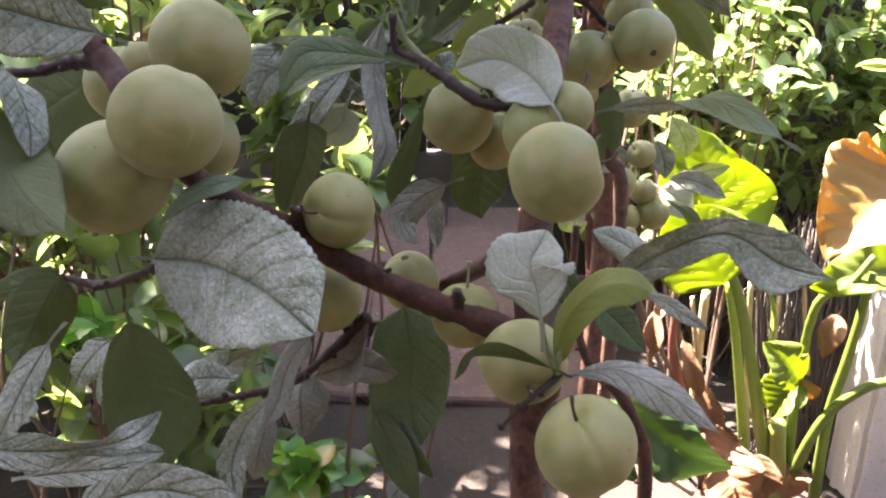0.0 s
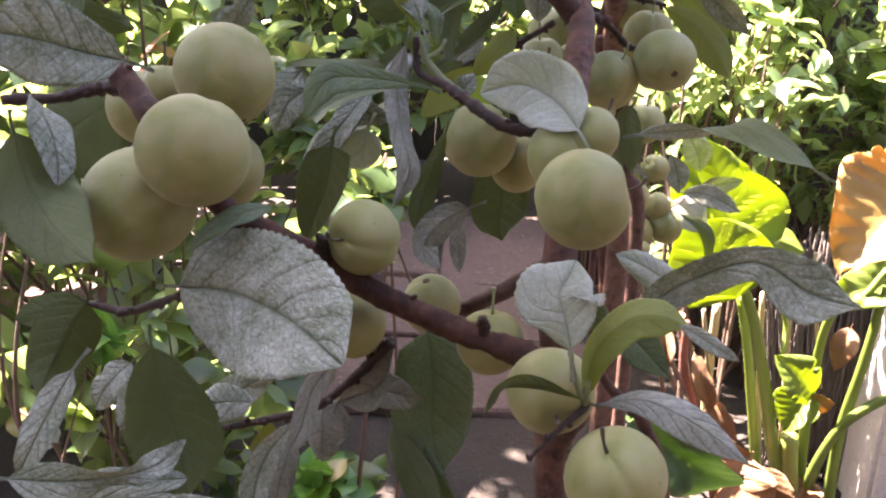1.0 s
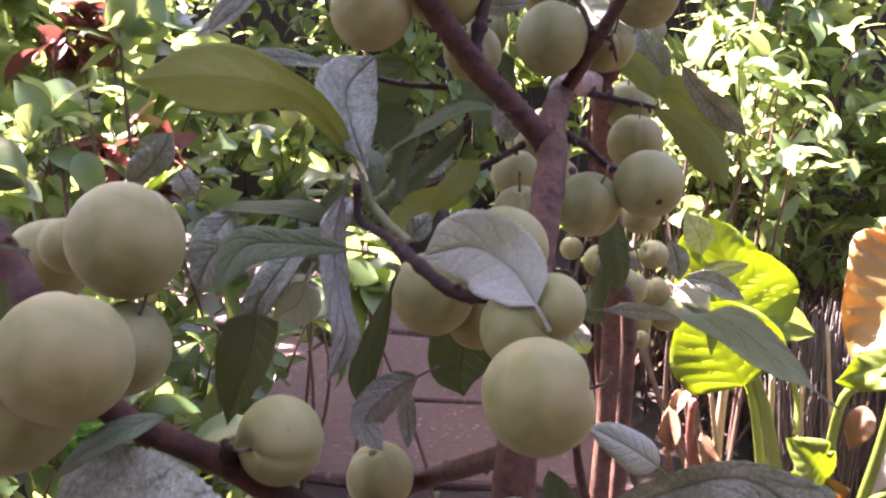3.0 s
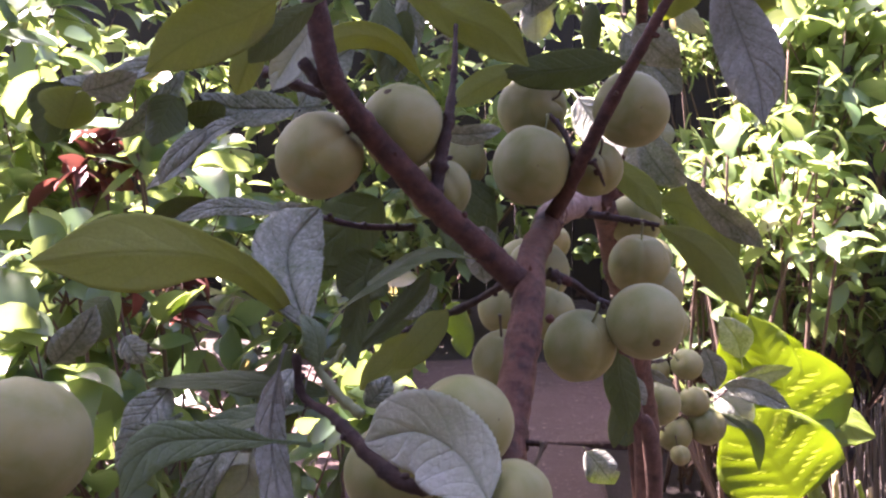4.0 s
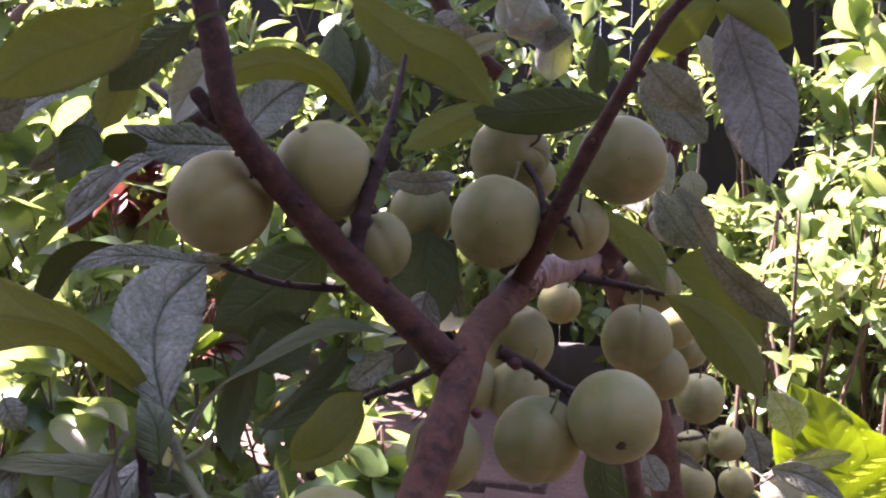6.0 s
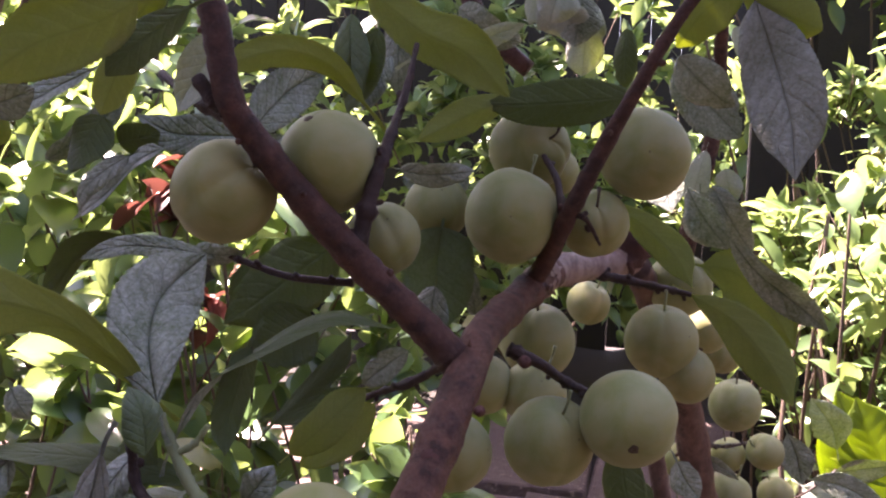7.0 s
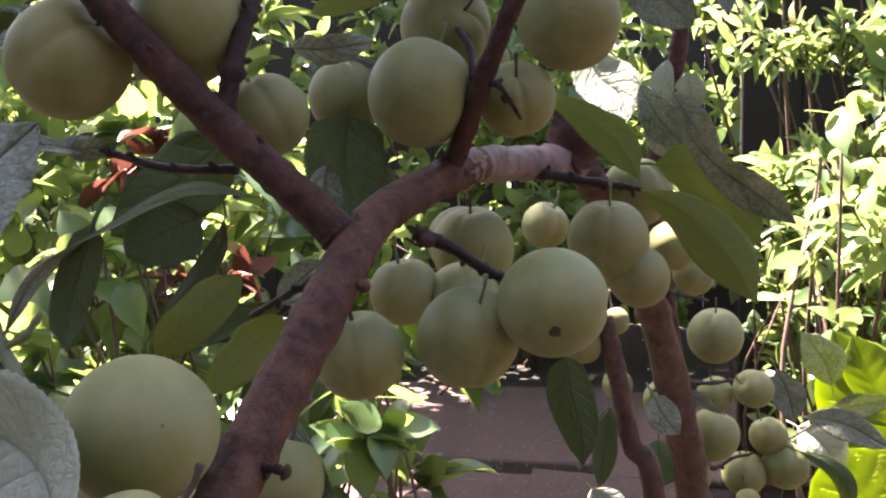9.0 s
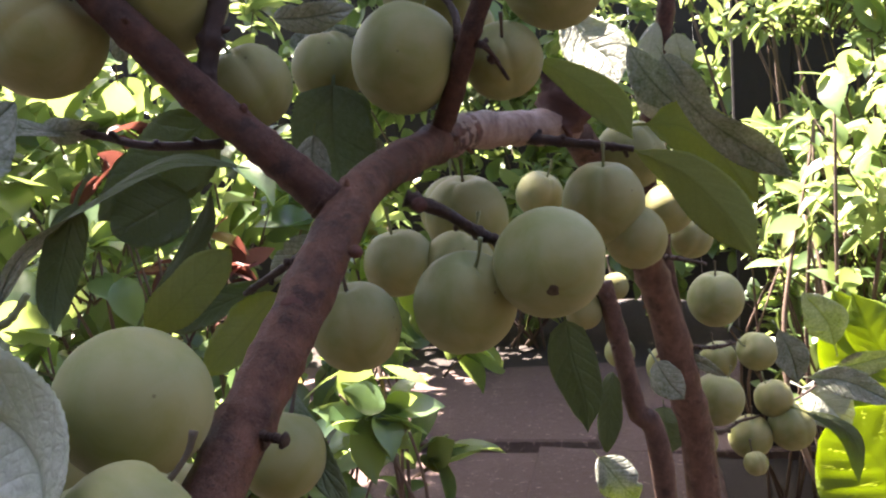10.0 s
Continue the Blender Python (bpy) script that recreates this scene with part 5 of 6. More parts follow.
blade([(0.1808, 0.86, 1.0223, 0.23, 0.97, -0.06, 0.0097), (0.2015, 0.855, 1.019, 0.24, 0.97, -0.10, 0.0318), (0.2207, 0.848, 1.0004, 0.15, 0.97, -0.21, 0.035), (0.2378, 0.84, 0.9752, 0.16, 0.97, -0.20, 0.0068)], "yellow", cup=8)
blade([(0.1734, 0.82, 1.0095, 0.20, 0.96, -0.21, 0.0036), (0.1979, 0.812, 0.9959, 0.23, 0.95, -0.19, 0.0236), (0.2163, 0.803, 0.9764, 0.14, 0.95, -0.27, 0.0282), (0.2311, 0.795, 0.9532, 0.15, 0.96, -0.24, 0.0085)], "yellow", cup=10)
blade([(0.1947, 0.83, 1.0431, -0.22, -0.92, -0.32, 0.006), (0.2116, 0.833, 1.0232, -0.33, -0.80, -0.50, 0.017), (0.2325, 0.837, 1.007, -0.18, -0.89, -0.42, 0.0231), (0.2555, 0.84, 0.9889, -0.04, -0.98, -0.21, 0.0079)], "grey")
blade([(0.1243, 0.82, 1.0614, 0.20, 0.97, -0.14, 0.0055), (0.1452, 0.814, 1.0487, 0.18, 0.96, -0.20, 0.0179), (0.1623, 0.807, 1.0338, 0.21, 0.95, -0.23, 0.0199), (0.1731, 0.8, 1.0164, 0.14, 0.95, -0.29, 0.004)], "yellow", cup=8)
blade([(0.1294, 0.985, 1.1009, -0.18, -0.93, 0.33, 0.016), (0.1423, 0.975, 1.0795, -0.18, -0.91, 0.38, 0.0362), (0.1567, 0.965, 1.0661, -0.26, -0.88, 0.40, 0.0371), (0.1629, 0.955, 1.0486, -0.14, -0.88, 0.45, 0.0114)], "white")
blade([(0.0424, 0.72, 1.053, 0.33, -0.94, -0.03, 0.0307), (0.0404, 0.72, 1.0327, 0.27, -0.96, -0.01, 0.0382), (0.0412, 0.72, 1.0133, 0.33, -0.94, 0.02, 0.0312), (0.0429, 0.72, 0.9967, 0.33, -0.94, 0.03, 0.0104)], "green", teeth=1.2)
blade([(-0.0027, 0.585, 1.0157, -0.59, 0.79, -0.15, 0.0092), (-0.0057, 0.58, 1.0008, -0.65, 0.74, -0.15, 0.0132), (-0.0077, 0.575, 0.987, -0.60, 0.74, -0.31, 0.0112), (-0.0055, 0.57, 0.9767, -0.56, 0.69, -0.46, 0.0036)], "green", cup=16)
blade([(0.1379, 0.75, 0.934, -0.13, 0.99, -0.02, 0.0135), (0.1401, 0.75, 0.9161, -0.21, 0.98, -0.04, 0.0223), (0.1449, 0.75, 0.8958, -0.09, 1.00, -0.01, 0.0186), (0.1458, 0.75, 0.8781, -0.10, 1.00, -0.01, 0.0033)], "green")
blade([(0.18, 1.02, 0.8365, 0.27, -0.96, 0.13, 0.0131), (0.1878, 1.02, 0.8206, 0.13, -0.99, 0.09, 0.0253), (0.1999, 1.02, 0.8061, 0.14, -0.98, 0.12, 0.0087)], "grey", quilt=0.9)
blade([(0.2935, 1.2, 0.8142, -0.17, -0.98, -0.08, 0.0053), (0.3039, 1.2, 0.791, -0.05, -1.00, -0.01, 0.0319), (0.3103, 1.2, 0.7624, 0.09, -1.00, 0.02, 0.0096)], "grey", quilt=0.9)
blade([(0.3576, 1.28, 0.7773, 0.01, -0.94, -0.33, 0.0069), (0.3478, 1.27, 0.8058, 0.18, -0.96, -0.22, 0.0419), (0.3235, 1.26, 0.8375, 0.15, -0.97, -0.19, 0.009)], "grey", quilt=0.9)
blade([(0.3268, 1.24, 0.7555, -0.55, -0.84, -0.04, 0.0067), (0.3574, 1.22, 0.7568, -0.47, -0.87, 0.19, 0.0302), (0.3954, 1.2, 0.7409, -0.39, -0.90, 0.19, 0.0105)], "grey", quilt=1.0)
blade([(0.3561, 1.28, 0.7513, -0.17, -0.88, -0.44, 0.0058), (0.3808, 1.27, 0.7615, -0.15, -0.89, -0.43, 0.0305), (0.4146, 1.26, 0.7724, -0.19, -0.95, -0.26, 0.0111)], "grey")
blade([(0.3259, 1.28, 0.7325, -0.23, -0.91, 0.35, 0.0116), (0.3462, 1.27, 0.72, -0.16, -0.94, 0.31, 0.0528), (0.3682, 1.26, 0.6926, -0.12, -0.96, 0.26, 0.0113)], "white")
blade([(0.3147, 1.2, 0.7347, -0.23, 0.83, -0.51, 0.0032), (0.3414, 1.2, 0.7224, -0.30, 0.86, -0.41, 0.0149), (0.3589, 1.2, 0.7025, -0.18, 0.98, -0.07, 0.0191), (0.3623, 1.2, 0.6635, -0.09, 1.00, -0.01, 0.0064)], "green")
blade([(0.198, 1.06, 0.828, -0.09, -0.91, -0.41, 0.0046), (0.2133, 1.06, 0.8245, -0.04, -0.99, -0.10, 0.0119), (0.2348, 1.06, 0.8115, -0.16, -0.95, -0.26, 0.0045)], "grey")
blade([(-0.0597, 0.636, 0.9308, -0.33, -0.94, 0.08, 0.0085), (-0.0813, 0.642, 0.912, -0.19, -0.98, -0.06, 0.0289), (-0.1067, 0.648, 0.8863, -0.17, -0.98, -0.06, 0.0081)], "white", wave=1.4)

# Upper crown out of view, added to keep sky light off the plums.
rnd = np.random.RandomState(3)
branch("unseen_crown_branch", [(-0.0323, 0.6, 1.2083, 0.0044), (-0.02, 0.62, 1.30, 0.004), (0.02, 0.66, 1.40, 0.0035), (0.04, 0.68, 1.50, 0.0025)])
branch("unseen_crown_branch", [(0.1808, 0.69, 1.1797, 0.0022), (0.22, 0.72, 1.26, 0.002), (0.24, 0.78, 1.38, 0.0018), (0.22, 0.82, 1.46, 0.0014)])
branch("unseen_crown_branch", [(0.2034, 1.12, 1.1449, 0.006), (0.19, 1.05, 1.30, 0.005), (0.14, 0.95, 1.42, 0.004), (0.08, 0.86, 1.50, 0.003)])
for n in range(110):
    d = rnd.normal(size=3)
    at = np.array((0.09, 0.81, 1.42)) + d / np.linalg.norm(d) * rnd.rand() ** 0.4 * np.array((0.25, 0.26, 0.11))
    way = rnd.normal(size=3) * (1, 1, 0.4) + np.array((0, 0, -0.3))
    way = way / np.linalg.norm(way) * rnd.uniform(0.055, 0.085)
    leaf(tuple(at), tuple(at + way), (rnd.uniform(-0.5, 0.5), rnd.uniform(-0.5, 0.5), 1), rnd.uniform(0.028, 0.042), 0.08, ("grey", "green", "yellow")[n % 3], rows=14)

# ---- its fruit ----
plum((-0.1143, 0.4067, 0.9503), 0.0243, axis=(-0.55, 0.72, 0.38), groove=(0.7, -0.6, 0.2))
plum((-0.1185, 0.4825, 0.9739), 0.0252, axis=(-0.75, 0.3, -0.5))
plum((-0.1466, 0.43, 0.9195), 0.0263, axis=(0.6, 0.5, 0.6), groove=(0.3, -0.9, 0.2))
plum((-0.1176, 0.4732, 0.9283), 0.0201)
plum((-0.1787, 0.5406, 0.9462), 0.0208)
plum((-0.0437, 0.4382, 0.9064), 0.0178, axis=(-0.62, -0.76, 0.12), groove=(0.6, -0.75, -0.1))
plum((0.1417, 0.6627, 0.9775), 0.0213, axis=(-0.13, 0.93, 0.33), scar=True)
plum((0.1064, 0.6708, 0.9611), 0.0209, axis=(0.35, -0.35, 0.86), groove=(0.5, -0.8, -0.2))
plum((0.1567, 0.7919, 0.9859), 0.0208, axis=(0.05, -0.15, 1), groove=(0, -1, -0.1))
plum((0.0585, 0.4408, 0.9294), 0.0234, axis=(0.8, -0.1, 0.25), groove=(0.2, 0.9, -0.2))
plum((0.0469, 0.5270, 0.9672), 0.0204, axis=(0.3, 0.8, 0.5), stalk=False)
plum((0.0548, 0.4920, 0.9399), 0.0194, stalk=False)
plum((0.0128, 0.5481, 0.936), 0.0219, axis=(0.6, 0.2, 0.7))
plum((0.037, 0.5594, 0.9206), 0.0166)
plum((-0.0506, 0.4538, 0.8561), 0.0178, axis=(0.1, 0.5, 0.85))
plum((-0.0104, 0.538, 0.837), 0.0181, axis=(0.2, 0.3, -0.9), scar=True)
plum((0.0198, 0.4452, 0.8534), 0.0170)
plum((0.0454, 0.3995, 0.8501), 0.0199, axis=(0.05, -0.93, -0.25), groove=(0.9, -0.2, 0.3))
plum((0.0693, 0.3587, 0.8317), 0.0214, axis=(-0.35, -0.35, 0.85), groove=(0.1, -0.9, 0.2))
plum((0.2305, 1.0915, 0.8693), 0.0235, axis=(0, -0.1, 1), groove=(-0.3, -0.9, 0))
plum((0.272, 1.1878, 0.7975), 0.0184, axis=(-0.6, -0.5, 0.4), scar=True)
plum((0.2319, 1.1294, 0.7703), 0.0229)
plum((0.3088, 1.2393, 0.7054), 0.0230)
plum((0.2692, 1.2341, 0.6968), 0.0219)
plum((0.1722, 0.7942, 0.9667), 0.0162)
plum((0.1922, 0.9552, 0.9624), 0.0174, axis=(0.2, 0.6, 0.7), scar=True)
plum((0.2088, 0.9954, 0.9357), 0.0152)
plum((0.0866, 0.7839, 0.9826), 0.0218, axis=(0, -0.2, 1), groove=(-0.3, -1, 0))
plum((0.0114, 0.6357, 1.0869), 0.0219, axis=(0.25, 0.5, -0.83), scar=True)
plum((-0.0284, 0.6167, 1.0738), 0.0222, axis=(0.75, -0.2, 0.55), groove=(0.3, -0.9, 0.2))
plum((0.0284, 0.6599, 1.0522), 0.0175, axis=(-0.3, -0.3, 0.85), groove=(0.6, -0.7, -0.1))
plum((0.0799, 0.7093, 1.0612), 0.0235, axis=(0.35, 0.2, 0.9), groove=(0.4, 0.8, 0))
plum((0.0817, 0.7544, 1.0939), 0.0219, axis=(0.62, -0.68, 0.3), groove=(0.9, -0.1, -0.3))
plum((0.1421, 0.739, 1.093), 0.0233, axis=(-0.7, 0.3, 0.5))
plum((0.1194, 0.7288, 1.0574), 0.0174, axis=(0.1, -0.7, 0.6), groove=(0.3, -0.6, -0.6))
plum((0.0358, 0.735, 1.0617), 0.0170)
plum((0.0665, 0.4880, 0.9515), 0.0150, axis=(0.5, 0.5, 0.6))
plum((0.0634, 0.66, 0.955), 0.0180, axis=(-0.1, -0.2, 1), groove=(0.2, -1, 0))
plum((0.0637, 0.73, 0.9689), 0.0168)
plum((0.0535, 0.6, 0.9249), 0.0151)
plum((0.2381, 1.2, 0.7867), 0.0173)
plum((0.2925, 1.24, 0.7345), 0.0186)
plum((0.1895, 1.09, 0.8125), 0.0178)
plum((0.1515, 1.05, 0.836), 0.0124)
plum((0.091, 0.735, 0.965), 0.0176)
plum((0.1047, 0.96, 0.9762), 0.0168)
plum((0.1383, 0.86, 0.9138), 0.0115)
plum((0.1561, 0.9, 0.9205), 0.0087)
plum((0.1694, 0.9, 1.0031), 0.0218)
plum((0.2155, 1.12, 0.7351), 0.0150)
plum((0.27, 1.2, 0.6824), 0.0120)
plum((0.077, 0.8, 0.9846), 0.0189)
plum((0.0911, 0.8, 1.0804), 0.0147)
plum((-0.1603, 0.52, 0.9603), 0.0138)

# ---- arum lilies and the dry stalks round them ----
arum = empty("arum_lily", (0.85, 1.6, 0), "clump of arum lilies with sunlit and yellowing leaves", "plant")
blade([(0.4652, 1.42, 0.6005, 0.62, 0.78, 0.11, 0.1529), (0.4429, 1.43, 0.6556, 0.62, 0.78, 0.11, 0.2016), (0.4187, 1.44, 0.7193, 0.64, 0.77, 0.08, 0.1655), (0.3899, 1.46, 0.7973, 0.65, 0.76, 0.04, 0.0244)], cup=24, wave=2.2, teeth=0, quilt=1.2, mats=[ARUM, ARUM], parent=arum, word="blade")
blade([(0.4656, 1.41, 0.6113, -0.44, 0.83, -0.34, 0.0718), (0.4188, 1.38, 0.598, -0.21, 0.81, -0.55, 0.1056), (0.3934, 1.36, 0.5652, -0.03, 0.86, -0.50, 0.0465)], cup=14, wave=2.0, teeth=0, quilt=1.0, mats=[ARUM, ARUM], parent=arum, word="blade")
blade([(0.4595, 1.41, 0.6087, 0.53, 0.55, -0.65, 0.0479), (0.5139, 1.41, 0.6534, 0.15, 0.46, -0.87, 0.0823), (0.5806, 1.41, 0.6291, -0.23, 0.74, -0.63, 0.0348)], cup=16, wave=2.0, teeth=0, quilt=1.0, mats=[ARUM, ARUM], parent=arum, word="blade")
blade([(0.445, 1.3, 0.5847, 0.32, 0.94, 0.06, 0.1414), (0.4044, 1.31, 0.642, 0.32, 0.95, 0.06, 0.155), (0.3628, 1.32, 0.6976, 0.31, 0.95, 0.06, 0.0362)], cup=10, wave=2.0, teeth=0, quilt=1.0, mats=[ARUM, ARUM], parent=arum, word="blade")
blade([(0.4496, 1.4, 0.6999, 0.43, 0.90, 0.06, 0.0575), (0.42, 1.41, 0.7572, 0.58, 0.80, 0.11, 0.0709), (0.4029, 1.42, 0.8017, 0.61, 0.79, 0.06, 0.013)], cup=18, wave=2.0, teeth=0, quilt=1.0, mats=[ARUM, ARUM], parent=arum, word="blade")
leaf((0.7548, 1.45, 0.7303), (0.6252, 1.37, 0.6076), (-0.24, -0.67, 0.7), 0.191, 0.06, "", [ARUM_OLD, ARUM_OLD], arum, .8, 0.5, 70, "blade", 0.0, ripple=1.8, pleat=0.024)
leaf((0.8337, 1.55, 0.5352), (0.6692, 1.5, 0.5229), (0.16, -0.69, 0.71), 0.111, 0.1, "", [ARUM, ARUM], arum, .6, 0.5, 70, "blade", 0.0, ripple=1.8, pleat=0.024)
leaf((0.6761, 1.5, 0.3399), (0.5983, 1.5, 0.4126), (0.25, -0.93, 0.27), 0.086, 0.1, "", [ARUM, ARUM], arum, .7, 0.5, 70, "blade", 0.0, ripple=1.8, pleat=0.024)
leaf((0.671, 1.5, 0.3396), (0.6375, 1.5, 0.2642), (-0.71, -0.63, 0.32), 0.086, 0.1, "", [ARUM, ARUM], arum, .7, 0.5, 70, "blade", 0.0, ripple=1.8, pleat=0.024)
leaf((0.6761, 1.5, 0.3399), (0.7072, 1.5, 0.3079), (-0.25, -0.94, -0.24), 0.061, 0.1, "", [ARUM_OLD, ARUM_OLD], arum, .7, 0.5, 70, "blade", 0.0, ripple=1.8, pleat=0.024)
leaf((0.3095, 1.3, 0.3734), (0.4841, 1.25, 0.2931), (-0.27, -0.96, 0), 0.115, 0.12, "", [ARUM_SHADED, ARUM_SHADED], arum, .7, 0.5, 70, "blade", 0.0, ripple=1.8, pleat=0.024)
leaf((0.3168, 1.3, 0.3089), (0.3381, 1.25, 0.2699), (-0.67, -0.61, 0.42), 0.054, 0.12, "", [ARUM_SHADED, ARUM_SHADED], arum, .7, 0.5, 70, "blade", 0.0, ripple=1.8, pleat=0.024)
put("stalk", mesh_of("stalk", *tube([(0.4952, 1.447, 0.5737, 0.008), (0.5367, 1.46, 0.4893, 0.01), (0.5852, 1.5, 0.3681, 0.011), (0.6285, 1.53, 0.2416, 0.012), (0.688, 1.56, 0.0689, 0.013)], 10, 0.1, 6), [ARUM_STALK]), arum)
put("stalk", mesh_of("stalk", *tube([(0.5577, 1.6, 0.4859, 0.008), (0.5891, 1.6, 0.3684, 0.009), (0.625, 1.6, 0.2034, 0.01), (0.6597, 1.6, 0.0284, 0.011)], 10, 0.1, 6), [ARUM_STALK]), arum)
put("stalk", mesh_of("stalk", *tube([(0.7663, 1.5, 0.5799, 0.006), (0.7326, 1.5, 0.5264, 0.007), (0.6918, 1.52, 0.4796, 0.008), (0.6971, 1.55, 0.3281, 0.009), (0.7066, 1.56, 0.1815, 0.01), (0.7291, 1.58, 0.0455, 0.011)], 10, 0.1, 6), [ARUM_STALK]), arum)
put("stalk", mesh_of("stalk", *tube([(0.7694, 1.5, 0.5492, 0.007), (0.7565, 1.5, 0.3996, 0.009), (0.7508, 1.52, 0.2539, 0.01), (0.7694, 1.55, 0.0675, 0.011)], 10, 0.1, 6), [ARUM_STALK]), arum)
put("stalk", mesh_of("stalk", *tube([(0.8358, 1.48, 0.3586, 0.008), (0.7844, 1.48, 0.3391, 0.009), (0.7387, 1.5, 0.2756, 0.009), (0.7163, 1.52, 0.1812, 0.01), (0.7217, 1.55, 0.0898, 0.011)], 10, 0.1, 6), [ARUM_STALK]), arum)
put("stalk", mesh_of("stalk", *tube([(0.6623, 1.53, 0.2412, 0.016), (0.6899, 1.54, 0.082, 0.018)], 10, 0.1, 6), [ARUM_STALK]), arum)
put("stalk", mesh_of("stalk", *tube([(0.6355, 1.6, 0.479, 0.004), (0.651, 1.6, 0.4292, 0.005), (0.6466, 1.58, 0.3803, 0.005)], 10, 0.1, 6), [ARUM_STALK]), arum)
put("dry_stalk", mesh_of("dry_stalk", *tube([(0.6061, 1.62, 0.487, 0.005), (0.6217, 1.62, 0.3379, 0.006), (0.6523, 1.62, 0.1185, 0.007)], 10, 0.1, 6), [STRAW]), arum)
put("dry_stalk", mesh_of("dry_stalk", *tube([(0.4653, 1.6, 0.4303, 0.006), (0.4719, 1.6, 0.3386, 0.008), (0.5059, 1.6, 0.2454, 0.007), (0.5735, 1.6, 0.0365, 0.007)], 10, 0.1, 6), [RED_STALK]), arum)
put("dry_stalk", mesh_of("dry_stalk", *tube([(0.5448, 1.68, 0.4387, 0.008), (0.5465, 1.68, 0.3066, 0.009), (0.5557, 1.68, 0.156, 0.01)], 10, 0.1, 6), [STRAW]), arum)
put("dry_stalk", mesh_of("dry_stalk", *tube([(0.4937, 1.6, 0.4545, 0.004), (0.5216, 1.6, 0.3297, 0.005), (0.5687, 1.62, 0.1894, 0.006), (0.6361, 1.64, 0.0008, 0.007)], 10, 0.1, 6), [STRAW]), arum)
put("dry_stalk", mesh_of("dry_stalk", *tube([(0.681, 1.66, 0.442, 0.004), (0.6894, 1.66, 0.3236, 0.004), (0.7063, 1.66, 0.1498, 0.005)], 10, 0.1, 6), [STRAW]), arum)
put("dry_stalk", mesh_of("dry_stalk", *tube([(0.7254, 1.7, 0.5463, 0.003), (0.7519, 1.7, 0.4067, 0.004), (0.7842, 1.7, 0.2606, 0.004)], 10, 0.1, 6), [STRAW]), arum)
put("dry_stalk", mesh_of("dry_stalk", *tube([(0.3858, 1.3, 0.2617, 0.005), (0.4456, 1.3, 0.2235, 0.005)], 10, 0.1, 6), [STRAW]), arum)
leaf((0.3994, 1.5, 0.4554), (0.4061, 1.5, 0.3692), (-0.23, -0.97, -0.02), 0.034, 0.18, "", [DEAD, DEAD], arum, 0, 0.9, 30, "dead_leaf", ripple=4.0, pleat=0.05)
leaf((0.433, 1.55, 0.4646), (0.3915, 1.5, 0.4228), (0.04, -0.66, 0.75), 0.027, 0.18, "", [DEAD, DEAD], arum, 0, 0.9, 30, "dead_leaf", ripple=4.0, pleat=0.05)
leaf((0.7827, 1.62, 0.4227), (0.7567, 1.6, 0.3427), (-0.41, -0.84, 0.34), 0.048, 0.18, "", [DEAD, DEAD], arum, 0, 0.9, 30, "dead_leaf", ripple=4.0, pleat=0.05)
leaf((0.4902, 1.6, 0.3629), (0.5384, 1.6, 0.2472), (-0.12, -0.99, -0.05), 0.036, 0.18, "", [DEAD, DEAD], arum, 0, 0.9, 30, "dead_leaf", ripple=4.0, pleat=0.05)
leaf((0.5297, 1.6, 0.2708), (0.5813, 1.58, 0.1752), (-0.14, -0.98, 0.13), 0.054, 0.18, "", [DEAD, DEAD], arum, 0, 0.9, 30, "dead_leaf", ripple=4.0, pleat=0.05)
leaf((0.6038, 1.55, 0.1814), (0.5247, 1.5, 0.1106), (-0.13, -0.73, 0.67), 0.118, 0.18, "", [DEAD, DEAD], arum, 0, 0.9, 30, "dead_leaf", ripple=4.0, pleat=0.05)
leaf((0.606, 1.52, 0.175), (0.6546, 1.5, 0.0937), (-0.15, -0.98, 0.15), 0.095, 0.18, "", [DEAD, DEAD], arum, 0, 0.9, 30, "dead_leaf", ripple=4.0, pleat=0.05)
leaf((0.5702, 1.5, 0.1611), (0.597, 1.45, 0.0877), (-0.31, -0.83, 0.46), 0.105, 0.18, "", [DEAD, DEAD], arum, 0, 0.9, 30, "dead_leaf", ripple=4.0, pleat=0.05)
leaf((0.5045, 1.62, 0.2105), (0.5575, 1.6, 0.1501), (-0.09, -0.97, 0.24), 0.067, 0.18, "", [DEAD, DEAD], arum, 0, 0.9, 30, "dead_leaf", ripple=4.0, pleat=0.05)
leaf((0.7187, 1.55, 0.1392), (0.6955, 1.52, 0.0829), (-0.35, -0.76, 0.55), 0.076, 0.18, "", [DEAD, DEAD], arum, 0, 0.9, 30, "dead_leaf", ripple=4.0, pleat=0.05)

# ---- shrubs behind ----
shrub("camellia_shrub", "dense glossy green camellia shrub in dappled sun", (-0.75, 2.0, 0), (-0.80, 1.9, 0.62), (0.66, 0.5, 0.78), 200, 6, 0.112, GLOSSY, 11, 0.6, apart=300)
shrub("camellia_shrub", "glossy green camellia shrub reaching over the paving edge", (-1.5, 2.5, 0), (-1.5, 2.5, 0.8), (0.8, 0.6, 0.95), 280, 6, 0.12, GLOSSY, 12, 0.6)
shrub("low_shrub", "low bright green leafy shrub at the bed edge", (-0.4, 1.35, 0), (-0.42, 1.4, 0.30), (0.34, 0.24, 0.40), 60, 6, 0.085, GLOSSY, 13, 0.62, apart=300)
shrub("laurel_shrub", "leafy green laurel shrub with thin upright stems", (0.75, 2.35, 0), (0.78, 2.25, 0.78), (0.42, 0.30, 0.42), 120, 6, 0.07, FRESH, 14, 0.42, stems=20, stem_radius=0.004, apart=250)
